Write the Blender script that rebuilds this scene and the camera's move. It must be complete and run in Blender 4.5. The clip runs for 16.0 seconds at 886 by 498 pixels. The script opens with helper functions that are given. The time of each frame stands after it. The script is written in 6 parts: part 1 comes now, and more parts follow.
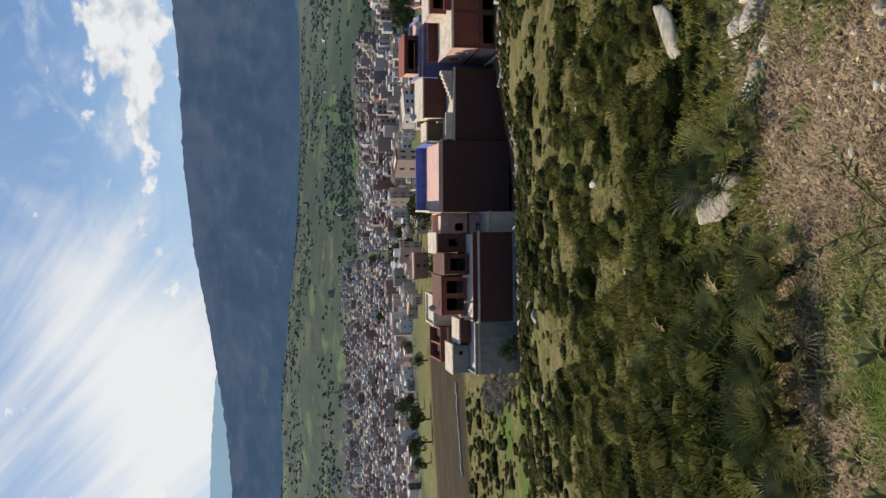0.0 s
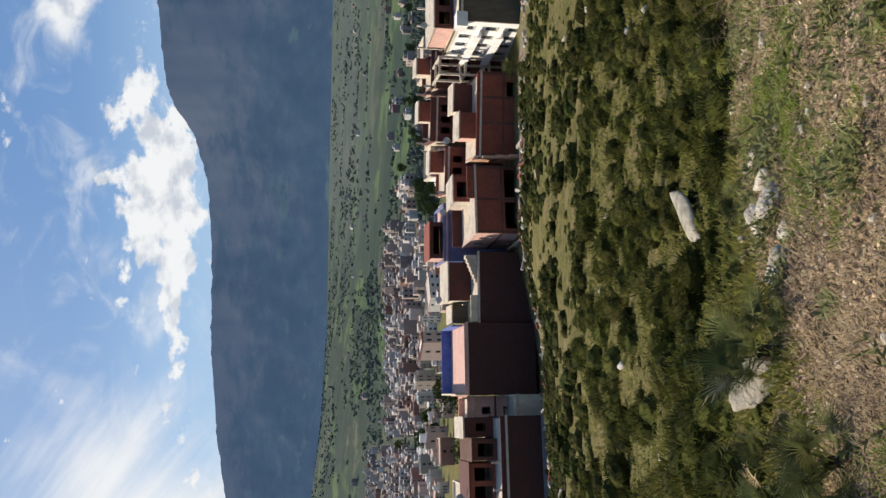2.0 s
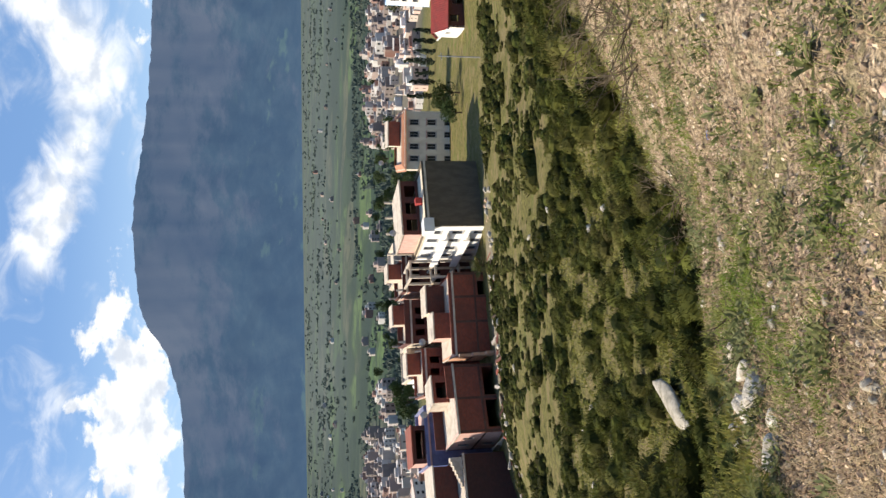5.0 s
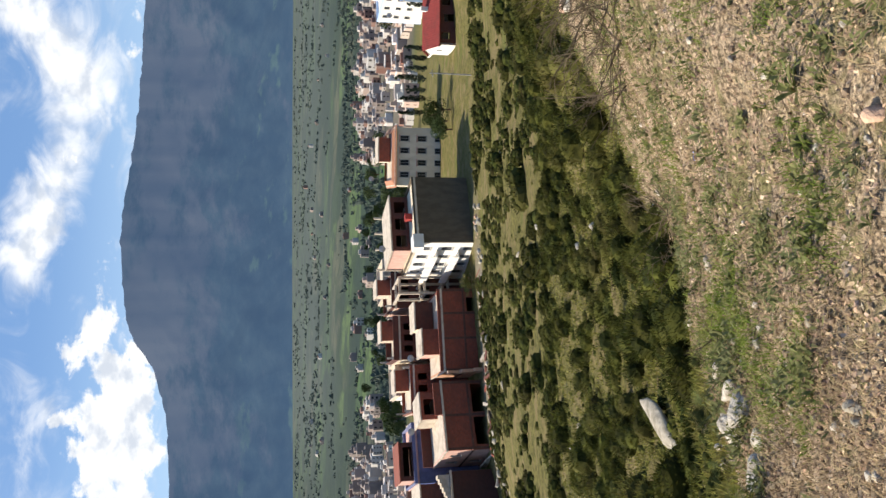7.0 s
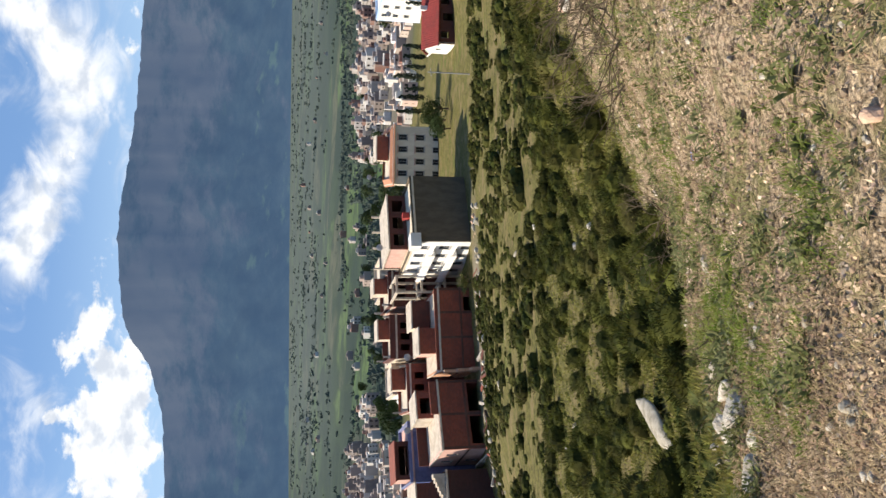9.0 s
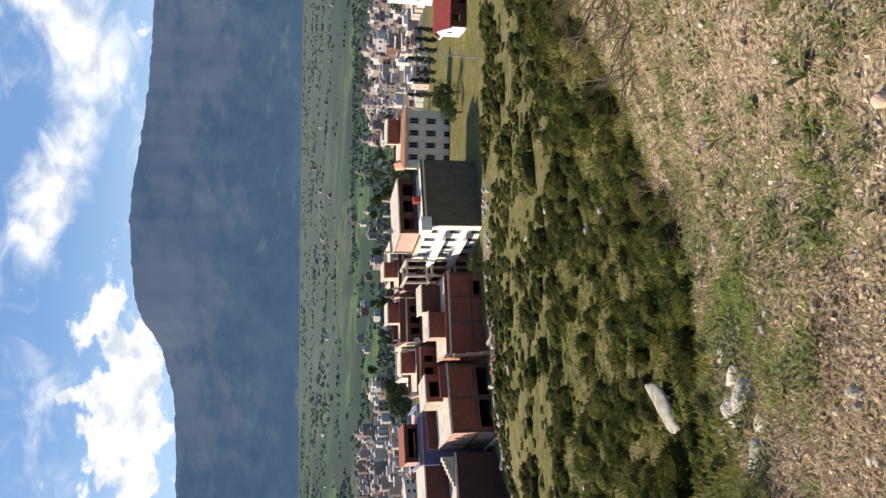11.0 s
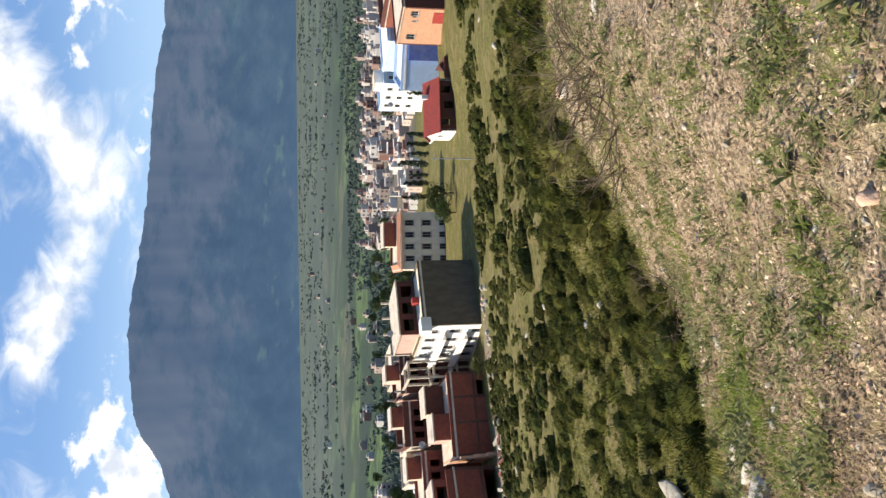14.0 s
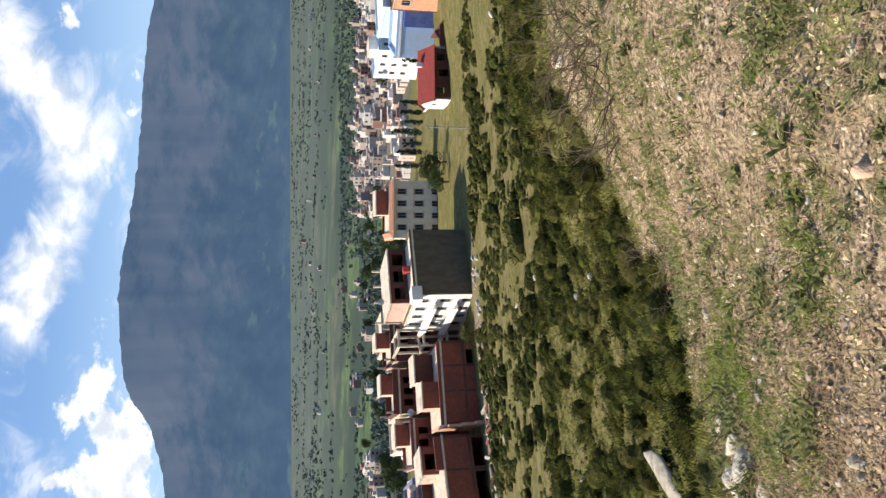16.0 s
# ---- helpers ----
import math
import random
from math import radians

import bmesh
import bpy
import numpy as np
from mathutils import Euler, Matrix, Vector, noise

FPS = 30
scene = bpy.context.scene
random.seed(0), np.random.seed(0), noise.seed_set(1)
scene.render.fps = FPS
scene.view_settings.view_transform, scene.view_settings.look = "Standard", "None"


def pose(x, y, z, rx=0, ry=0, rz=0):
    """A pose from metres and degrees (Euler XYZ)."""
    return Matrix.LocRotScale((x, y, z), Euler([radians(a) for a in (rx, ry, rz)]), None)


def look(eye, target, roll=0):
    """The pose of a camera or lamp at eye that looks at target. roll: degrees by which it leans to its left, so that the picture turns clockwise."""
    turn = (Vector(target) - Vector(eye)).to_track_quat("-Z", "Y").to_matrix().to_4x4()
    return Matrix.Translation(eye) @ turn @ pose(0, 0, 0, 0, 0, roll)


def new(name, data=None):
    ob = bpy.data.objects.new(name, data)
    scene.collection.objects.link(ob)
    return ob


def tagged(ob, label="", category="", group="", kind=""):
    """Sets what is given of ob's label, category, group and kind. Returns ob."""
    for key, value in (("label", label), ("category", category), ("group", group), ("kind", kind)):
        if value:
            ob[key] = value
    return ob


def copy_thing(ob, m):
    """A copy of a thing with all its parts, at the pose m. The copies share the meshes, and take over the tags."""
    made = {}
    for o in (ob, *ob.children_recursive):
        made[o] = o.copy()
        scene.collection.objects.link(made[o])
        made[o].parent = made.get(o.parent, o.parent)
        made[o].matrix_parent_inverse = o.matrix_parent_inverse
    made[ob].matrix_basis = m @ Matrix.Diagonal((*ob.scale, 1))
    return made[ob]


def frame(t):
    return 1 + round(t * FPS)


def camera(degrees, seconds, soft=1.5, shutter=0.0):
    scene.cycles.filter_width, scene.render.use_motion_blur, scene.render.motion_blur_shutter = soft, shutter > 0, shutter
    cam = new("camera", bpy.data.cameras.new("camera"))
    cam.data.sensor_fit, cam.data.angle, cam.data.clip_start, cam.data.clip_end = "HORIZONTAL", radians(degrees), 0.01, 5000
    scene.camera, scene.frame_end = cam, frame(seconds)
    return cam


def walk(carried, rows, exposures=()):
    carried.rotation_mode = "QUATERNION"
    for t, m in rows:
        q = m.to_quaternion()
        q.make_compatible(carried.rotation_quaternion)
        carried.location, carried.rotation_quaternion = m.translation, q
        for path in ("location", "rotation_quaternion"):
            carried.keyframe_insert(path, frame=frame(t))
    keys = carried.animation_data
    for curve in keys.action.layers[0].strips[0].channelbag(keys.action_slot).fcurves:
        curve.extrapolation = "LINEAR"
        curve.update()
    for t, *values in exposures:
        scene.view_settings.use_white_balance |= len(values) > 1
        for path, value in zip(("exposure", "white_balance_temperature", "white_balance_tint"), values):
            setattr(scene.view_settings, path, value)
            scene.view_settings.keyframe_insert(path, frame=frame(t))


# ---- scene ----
# ---- camera ----
# seconds, heading to the right of +y, tilt down, lean, then the eye (degrees, metres); the phone is held upright, so the picture lies on its side
PATH = [
    (0.0, -2.01, 11.32, 0.85, -0.029, 0.244, -0.149),
    (0.5, -2.36, 11.21, 0.80, -0.029, 0.256, -0.159),
    (1.0, -1.71, 11.70, 0.33, -0.024, 0.257, -0.162),
    (1.5, 3.34, 11.85, -1.23, -0.021, 0.244, -0.153),
    (2.0, 11.17, 9.48, -0.87, -0.002, 0.262, -0.163),
    (2.5, 21.21, 10.29, 0.72, -0.001, 0.112, -0.052),
    (3.0, 24.12, 11.60, 1.99, -0.006, 0.031, 0.007),
    (3.5, 25.01, 12.05, 1.52, -0.005, 0.014, 0.020),
    (4.0, 25.16, 10.83, 0.85, -0.007, 0.018, 0.016),
    (6.5, 26.64, 12.18, 0.25, 0.009, 0.008, -0.003),
    (7.0, 26.80, 12.00, 0.00, 0.000, -0.000, -0.000),
    (7.5, 26.67, 11.87, -0.12, 0.008, 0.009, -0.004),
    (8.0, 26.84, 12.14, -0.39, 0.004, 0.009, -0.003),
    (10.5, 26.26, 11.93, -0.35, -0.010, -0.001, -0.001),
    (11.0, 25.57, 11.45, -0.55, -0.013, -0.005, -0.003),
    (11.5, 25.30, 11.22, -0.23, -0.010, -0.023, 0.003),
    (12.0, 26.34, 10.87, 0.54, 0.004, -0.055, 0.008),
    (12.5, 30.26, 10.63, 0.50, 0.008, -0.074, 0.015),
    (13.0, 33.07, 12.11, -0.18, 0.023, -0.042, 0.001),
    (13.5, 34.02, 12.03, -0.35, 0.027, -0.054, 0.013),
    (14.0, 32.80, 11.57, 0.79, 0.016, -0.055, 0.016),
    (14.5, 30.74, 11.95, 0.65, 0.025, -0.027, -0.000),
    (15.0, 30.83, 12.20, 0.65, 0.025, -0.023, -0.003),
    (15.5, 30.61, 12.41, 0.31, 0.021, -0.017, -0.005),
    (16.0, 30.57, 12.13, 0.18, 0.020, -0.025, 0.002),
]


def held(az, tilt, lean, x, y, z):
    a, p, r = radians(az), radians(tilt), radians(lean)
    ahead = Vector((math.sin(a) * math.cos(p), math.cos(a) * math.cos(p), -math.sin(p)))
    right = Vector((math.cos(a), -math.sin(a), 0))
    up = right.cross(ahead)
    cx = -(up * math.cos(r) + right * math.sin(r))
    cy = right * math.cos(r) - up * math.sin(r)
    m = Matrix((cx, cy, -ahead)).transposed().to_4x4()
    m.translation = (x, y, z)
    return m


cam = camera(57.82, 16.0, soft=1.5)
EXPOSURES = [(0.0, 0.30), (1.4, 0.30), (2.6, 0.65), (3.2, 0.84), (4.2, 0.82), (6.3, 0.72), (12.5, 0.72), (13.5, 0.84), (16.0, 0.82)]
walk(cam, [(t, held(*row)) for t, *row in PATH], EXPOSURES)

# ---- light ----
SUN_AZ, SUN_EL = -42.0, 38.0
sun_way = Vector((math.sin(radians(SUN_AZ)) * math.cos(radians(SUN_EL)), math.cos(radians(SUN_AZ)) * math.cos(radians(SUN_EL)), math.sin(radians(SUN_EL))))
sun = new("sun", bpy.data.lights.new("sun", "SUN"))
sun.data.energy, sun.data.angle, sun.data.color = 5.0, radians(0.6), (1.0, 0.90, 0.75)
sun.matrix_world = look(sun_way * 300, (0, 0, 0))


class Nodes:
    """Short hand for building a node tree."""

    def __init__(self, tree):
        self.tree = tree
        tree.nodes.clear()

    def add(self, kind, **values):
        n = self.tree.nodes.new(kind)
        for k, v in values.items():
            if k in n.inputs:
                self.put(n.inputs[k], v)
        return n

    def put(self, socket, v):
        if isinstance(v, bpy.types.NodeSocket):
            self.tree.links.new(v, socket)
        elif isinstance(v, (tuple, list)) and len(v) == 3 and socket.type == "RGBA":
            socket.default_value = (*v, 1)
        else:
            socket.default_value = v

    def math(self, op, a, b=0.0, c=0.0, clamp=False):
        n = self.tree.nodes.new("ShaderNodeMath")
        n.operation, n.use_clamp = op, clamp
        for s, v in zip(n.inputs, (a, b, c)):
            self.put(s, v)
        return n.outputs[0]

    def step(self, x, lo, hi):
        n = self.tree.nodes.new("ShaderNodeMapRange")
        n.interpolation_type = "SMOOTHSTEP"
        for k, v in (("Value", x), ("From Min", lo), ("From Max", hi)):
            self.put(n.inputs[k], v)
        return n.outputs[0]

    def mix(self, f, a, b, how="MIX"):
        n = self.tree.nodes.new("ShaderNodeMix")
        n.data_type, n.blend_type = "RGBA", how
        self.put(n.inputs[0], f), self.put(n.inputs[6], a), self.put(n.inputs[7], b)
        return n.outputs[2]

    def noise(self, vec, scale, detail=4.0, rough=0.55, distort=0.0):
        n = self.tree.nodes.new("ShaderNodeTexNoise")
        for k, v in (("Vector", vec), ("Scale", scale), ("Detail", detail), ("Roughness", rough), ("Distortion", distort)):
            self.put(n.inputs[k], v)
        return n.outputs[0]

    def scaled(self, vec, sx, sy, sz):
        n = self.tree.nodes.new("ShaderNodeVectorMath")
        n.operation = "MULTIPLY"
        self.put(n.inputs[0], vec)
        n.inputs[1].default_value = (sx, sy, sz)
        return n.outputs[0]

    def cells(self, vec, scale, feature="F1", out=1):
        n = self.tree.nodes.new("ShaderNodeTexVoronoi")
        n.feature = feature
        self.put(n.inputs["Vector"], vec), self.put(n.inputs["Scale"], scale)
        return n.outputs[out]


world = bpy.data.worlds.new("sky")
scene.world = world
world.use_nodes = True
N = Nodes(world.node_tree)
sky = N.add("ShaderNodeTexSky")
sky.sky_type, sky.sun_disc = "NISHITA", False
sky.sun_elevation, sky.sun_rotation = radians(SUN_EL), radians(SUN_AZ)
sky.air_density, sky.dust_density, sky.ozone_density = 1.0, 0.3, 2.0
way = N.add("ShaderNodeTexCoord").outputs["Generated"]
split = N.add("ShaderNodeSeparateXYZ", Vector=way)
toward = N.tree.nodes.new("ShaderNodeVectorMath")
toward.operation = "DOT_PRODUCT"
N.put(toward.inputs[0], way)
toward.inputs[1].default_value = sun_way
near_sun = toward.outputs["Value"]
AZ = N.math("DEGREES", N.math("ARCTAN2", split.outputs[0], split.outputs[1]))
EL = N.math("DEGREES", N.math("ARCSINE", split.outputs[2]))


def cloud(az, el, long, wide, turn, amount=1.0):
    """A soft oval in the sky: its middle, half length and half width in degrees, turned against the horizon."""
    c, q = math.cos(radians(turn)), math.sin(radians(turn))
    da, de = N.math("SUBTRACT", AZ, az), N.math("SUBTRACT", EL, el)
    p = N.math("DIVIDE", N.math("ADD", N.math("MULTIPLY", da, c), N.math("MULTIPLY", de, q)), long)
    w = N.math("DIVIDE", N.math("SUBTRACT", N.math("MULTIPLY", de, c), N.math("MULTIPLY", da, q)), wide)
    return N.math("MULTIPLY", N.math("EXPONENT", N.math("MULTIPLY", N.math("ADD", N.math("MULTIPLY", p, p), N.math("MULTIPLY", w, w)), -1.0)), amount)


def gathered(clouds):
    total = cloud(*clouds[0])
    for c in clouds[1:]:
        total = N.math("ADD", total, cloud(*c))
    return total


# heaped clouds sit along the ridge, thin ones drift above it
HEAPS = [(15.2, 9.8, 6.5, 3.1, -8, 1.3), (21.5, 11.3, 2.6, 0.9, 0, 0.8), (4.0, 8.9, 7.0, 1.1, 0, 0.55), (-12.0, 8.0, 8.0, 2.2, 0, 0.8), (50.0, 11.5, 5.0, 1.2, 8, 0.7), (-60.0, 16.0, 30.0, 8.0, 0, 0.6)]
THIN = [(40.0, 13.8, 6.5, 2.0, 32, 1.2), (31.0, 13.6, 6.5, 1.8, -14, 1.05), (27.0, 15.5, 3.0, 1.4, 0, 0.8), (48.0, 18.5, 6.0, 2.4, 38, 1.1), (17.0, 14.8, 5.0, 1.0, 25, 0.5), (10.0, 13.2, 4.0, 1.4, 40, 0.55),
        (-8.0, 11.0, 10.0, 5.5, 20, 1.15), (-16.0, 6.0, 14.0, 5.0, 0, 0.7), (-30.0, 26.0, 22.0, 14.0, 20, 0.9), (60.0, 34.0, 20.0, 4.0, 25, 0.7), (10.0, 40.0, 24.0, 5.0, -20, 0.6)]
plane = N.add("ShaderNodeCombineXYZ", X=N.math("MULTIPLY", AZ, 0.1), Y=N.math("MULTIPLY", EL, 0.14), Z=0.0).outputs[0]
puffs = N.noise(plane, 3.6, 9.0, 0.58, 0.2)
wisps = N.noise(plane, 2.2, 9.0, 0.58, 0.9)
ray_turn = N.math("ARCTAN2", N.math("SUBTRACT", EL, SUN_EL), N.math("SUBTRACT", AZ, SUN_AZ))
rays = N.noise(N.add("ShaderNodeCombineXYZ", X=N.math("MULTIPLY", ray_turn, 9.0), Y=N.math("MULTIPLY", AZ, 0.03), Z=2.0).outputs[0], 1.6, 6.0, 0.55)
streaky = N.mix(N.math("MULTIPLY", N.math("SUBTRACT", 1.0, N.step(AZ, -4.0, 8.0)), 0.92), wisps, rays)
low = N.math("SUBTRACT", 1.0, N.step(split.outputs[2], 0.11, 0.27))
heap = N.step(N.math("ADD", puffs, N.math("MULTIPLY", gathered(HEAPS), 0.30)), 0.63, 0.74)
veil = N.math("MULTIPLY", N.step(N.math("ADD", streaky, N.math("MULTIPLY", gathered(THIN), 0.32)), 0.53, 0.96), 0.97)
cover = N.math("MAXIMUM", heap, veil)
shade = N.math("MAXIMUM", N.step(N.noise(plane, 4.5, 7.0, 0.55), 0.34, 0.56), N.step(near_sun, 0.55, 0.75))
white = N.mix(shade, (5.9, 6.4, 7.2), (9.2, 9.3, 9.4))
blue = N.mix(0.55, sky.outputs[0], (1.6, 3.3, 6.8))
blue = N.mix(N.math("MULTIPLY", low, 0.40), blue, (5.6, 7.6, 9.6))
blue = N.mix(N.math("MULTIPLY", N.step(near_sun, 0.55, 0.95), 0.35), blue, (7.5, 8.6, 9.8))
both = N.mix(cover, blue, white)
glow = N.add("ShaderNodeBackground", Color=both, Strength=0.074)
N.add("ShaderNodeOutputWorld", Surface=glow.outputs[0])


# ---- materials ----
def material(name, c1, c2, scale=6.0, rough=0.9, c3=None, scale3=0.8, amount3=0.5, bump=0.3, bump_scale=None, vary=0.0, stretch=(1, 1, 1), transmit=0.0):
    """Two colours mixed by fine noise, a third in large patches, relief by noise; vary: how far each object's brightness differs."""
    m = bpy.data.materials.new(name)
    m.use_nodes = True
    n = Nodes(m.node_tree)
    co = n.scaled(n.add("ShaderNodeNewGeometry").outputs["Position"], *stretch)
    fine = n.noise(co, scale, 6.0, 0.6)
    col = n.mix(n.step(fine, 0.36, 0.64), c1, c2)
    if c3:
        patch = n.noise(co, scale3, 5.0, 0.6)
        col = n.mix(n.math("MULTIPLY", n.step(patch, 0.48, 0.62), amount3), col, c3)
    if vary:
        r = n.add("ShaderNodeObjectInfo").outputs["Random"]
        i = n.add("ShaderNodeNewGeometry").outputs["Random Per Island"]
        k = n.math("ADD", 1 - vary, n.math("MULTIPLY", n.math("ADD", r, i), vary))
        hs = n.add("ShaderNodeHueSaturation", Color=col, Value=k)
        n.put(hs.inputs["Hue"], n.math("ADD", 0.5 - 0.03 * vary, n.math("MULTIPLY", i, 0.06 * vary)))
        col = hs.outputs[0]
    p = n.add("ShaderNodeBsdfPrincipled", **{"Base Color": col, "Roughness": rough})
    p.inputs["Specular IOR Level"].default_value = 0.08 if transmit else 0.25
    if bump:
        b = n.add("ShaderNodeBump", Strength=bump, Height=n.noise(co, bump_scale or scale * 2.5, 5.0, 0.65))
        b.inputs["Distance"].default_value = 0.03
        n.put(p.inputs["Normal"], b.outputs[0])
    out = p.outputs[0]
    if transmit:
        tr = n.add("ShaderNodeBsdfTranslucent", Color=col)
        mx = n.add("ShaderNodeMixShader", Fac=transmit)
        n.put(mx.inputs[1], out), n.put(mx.inputs[2], tr.outputs[0])
        out = mx.outputs[0]
    n.add("ShaderNodeOutputMaterial", Surface=out)
    return m


def masonry(name, brick, joint, rough=0.9, dirt=(0.12, 0.08, 0.06), size=(0.32, 0.21)):
    """Hollow clay blocks in mortar, with dirt in large patches."""
    m = bpy.data.materials.new(name)
    m.use_nodes = True
    n = Nodes(m.node_tree)
    co = n.add("ShaderNodeTexCoord").outputs["Object"]
    s = n.add("ShaderNodeSeparateXYZ", Vector=co)
    flat_co = n.add("ShaderNodeCombineXYZ", X=n.math("ADD", s.outputs[0], s.outputs[1]), Y=s.outputs[2], Z=0.0).outputs[0]
    t = n.add("ShaderNodeTexBrick", Vector=flat_co, Color1=brick, Color2=tuple(c * 0.72 for c in brick), Mortar=joint, Scale=1.0)
    t.inputs["Brick Width"].default_value, t.inputs["Row Height"].default_value, t.inputs["Mortar Size"].default_value = size[0], size[1], 0.014
    pos = n.add("ShaderNodeNewGeometry").outputs["Position"]
    col = n.mix(n.math("MULTIPLY", n.step(n.noise(pos, 0.7, 6.0, 0.65), 0.45, 0.7), 0.6), t.outputs[0], dirt)
    col = n.mix(n.math("MULTIPLY", n.step(n.noise(n.scaled(pos, 1, 1, 0.25), 2.0, 5.0), 0.5, 0.75), 0.35), col, joint)
    p = n.add("ShaderNodeBsdfPrincipled", **{"Base Color": col, "Roughness": rough})
    b = n.add("ShaderNodeBump", Strength=0.5, Height=t.outputs[1])
    b.inputs["Distance"].default_value = -0.01
    n.put(p.inputs["Normal"], b.outputs[0])
    n.add("ShaderNodeOutputMaterial", Surface=p.outputs[0])
    return m


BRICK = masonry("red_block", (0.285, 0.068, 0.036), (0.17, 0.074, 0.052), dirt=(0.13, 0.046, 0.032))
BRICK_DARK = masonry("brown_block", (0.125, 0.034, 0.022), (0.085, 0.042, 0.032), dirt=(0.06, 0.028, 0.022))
# brick darkened further to paint the shade of the house fronts
BRICK_SHADED = masonry("dark_brown_block", (0.080, 0.027, 0.020), (0.060, 0.034, 0.027), dirt=(0.045, 0.024, 0.020))
# lighter orange brick for side walls, with the sunlight painted in
BRICK_SUNLIT = masonry("orange_block", (0.58, 0.29, 0.16), (0.5, 0.36, 0.26), dirt=(0.45, 0.24, 0.14))
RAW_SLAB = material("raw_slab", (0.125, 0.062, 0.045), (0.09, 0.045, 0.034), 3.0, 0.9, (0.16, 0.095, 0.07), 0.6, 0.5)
CONCRETE = material("concrete", (0.42, 0.39, 0.34), (0.30, 0.28, 0.25), 3.0, 0.9, (0.2, 0.18, 0.16), 0.5, 0.5)
SLAB = material("pale_slab", (0.58, 0.50, 0.40), (0.46, 0.39, 0.31), 2.0, 0.9, (0.36, 0.29, 0.22), 0.6, 0.6)
GRAY = material("gray_render", (0.150, 0.118, 0.080), (0.115, 0.090, 0.062), 1.5, 0.92, (0.09, 0.08, 0.062), 0.3, 0.6, stretch=(1, 1, 0.4))
GRAY_LIGHT = material("light_gray_render", (0.29, 0.275, 0.265), (0.23, 0.22, 0.215), 1.5, 0.9, (0.17, 0.16, 0.155), 0.4, 0.5, stretch=(1, 1, 0.4))
WHITE = material("white_paint", (0.82, 0.80, 0.76), (0.74, 0.71, 0.66), 1.2, 0.7, (0.55, 0.51, 0.45), 0.5, 0.4, stretch=(1, 1, 0.4))
IVORY = material("ivory_render", (0.80, 0.72, 0.58), (0.72, 0.64, 0.50), 1.5, 0.85, (0.58, 0.50, 0.38), 0.5, 0.4, stretch=(1, 1, 0.4))
CREAM = material("cream_render", (0.72, 0.62, 0.46), (0.62, 0.52, 0.38), 1.5, 0.85, (0.45, 0.37, 0.27), 0.5, 0.5, stretch=(1, 1, 0.4))
PINK = material("pink_render", (0.62, 0.38, 0.31), (0.54, 0.33, 0.27), 1.5, 0.85, (0.45, 0.28, 0.23), 0.5, 0.5)
PALE_BLUE = material("pale_blue_paint", (0.46, 0.61, 0.82), (0.41, 0.55, 0.76), 1.5, 0.6, (0.42, 0.52, 0.66), 0.4, 0.4)
# violet-blue that paints a white wall's shade into its colour
SHADED_WHITE = material("violet_blue_paint", (0.20, 0.22, 0.36), (0.16, 0.18, 0.30), 1.5, 0.7, (0.12, 0.13, 0.2), 0.5, 0.5)
BLUE = material("blue_paint", (0.10, 0.15, 0.42), (0.08, 0.12, 0.34), 1.5, 0.6, (0.2, 0.22, 0.4), 0.5, 0.4)
RED_TILE = material("red_tile", (0.30, 0.055, 0.045), (0.23, 0.042, 0.038), 4.0, 0.85, (0.17, 0.05, 0.04), 0.8, 0.5)
ORANGE_TILE = material("orange_tile", (0.44, 0.20, 0.11), (0.34, 0.15, 0.085), 5.0, 0.8)
# near-black standing for the shade inside rooms, also on window boxes
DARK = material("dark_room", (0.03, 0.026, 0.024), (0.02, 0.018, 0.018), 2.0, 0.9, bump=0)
GLASS = material("window_glass", (0.02, 0.025, 0.03), (0.03, 0.035, 0.04), 1.0, 0.08, bump=0)
METAL = material("gray_metal", (0.35, 0.35, 0.36), (0.28, 0.28, 0.29), 6.0, 0.5)
SOLID_RED = material("red_cloth", (0.36, 0.05, 0.042), (0.28, 0.04, 0.035), 3.0, 0.8)
ROCK = material("pale_rock", (0.44, 0.39, 0.31), (0.30, 0.265, 0.205), 9.0, 0.95, (0.19, 0.165, 0.12), 3.0, 0.7, bump=1.0, bump_scale=14.0)
ROCK_WHITE = material("white_stone", (0.68, 0.615, 0.52), (0.50, 0.44, 0.355), 25.0, 0.9, (0.30, 0.25, 0.18), 9.0, 0.7, bump=1.0, bump_scale=40.0)
ROCK_PINK = material("pink_stone", (0.62, 0.40, 0.27), (0.50, 0.32, 0.22), 12.0, 0.9, (0.35, 0.25, 0.17), 6.0, 0.5, bump=0.6)
LEAF = material("olive_leaf", (0.024, 0.031, 0.008), (0.092, 0.096, 0.020), 3.0, 0.9, (0.170, 0.152, 0.046), 0.35, 0.5, 0, vary=0.6, transmit=0.32)
PALM = material("palm_leaf", (0.046, 0.058, 0.018), (0.115, 0.125, 0.042), 6.0, 0.8, (0.17, 0.15, 0.06), 2.0, 0.5, 0, vary=0.4, transmit=0.25)
WEED = material("weed_leaf", (0.090, 0.102, 0.032), (0.190, 0.188, 0.076), 20.0, 0.75, (0.17, 0.18, 0.09), 3.0, 0.5, 0, vary=0.4, transmit=0.3)
GREEN = material("fresh_grass", (0.140, 0.146, 0.030), (0.225, 0.210, 0.058), 8.0, 0.6, (0.24, 0.21, 0.07), 1.2, 0.5, 0, vary=0.4, transmit=0.35)
LUSH = material("lush_grass", (0.090, 0.135, 0.018), (0.175, 0.215, 0.040), 8.0, 0.6, (0.23, 0.22, 0.07), 1.2, 0.5, 0, vary=0.4, transmit=0.35)
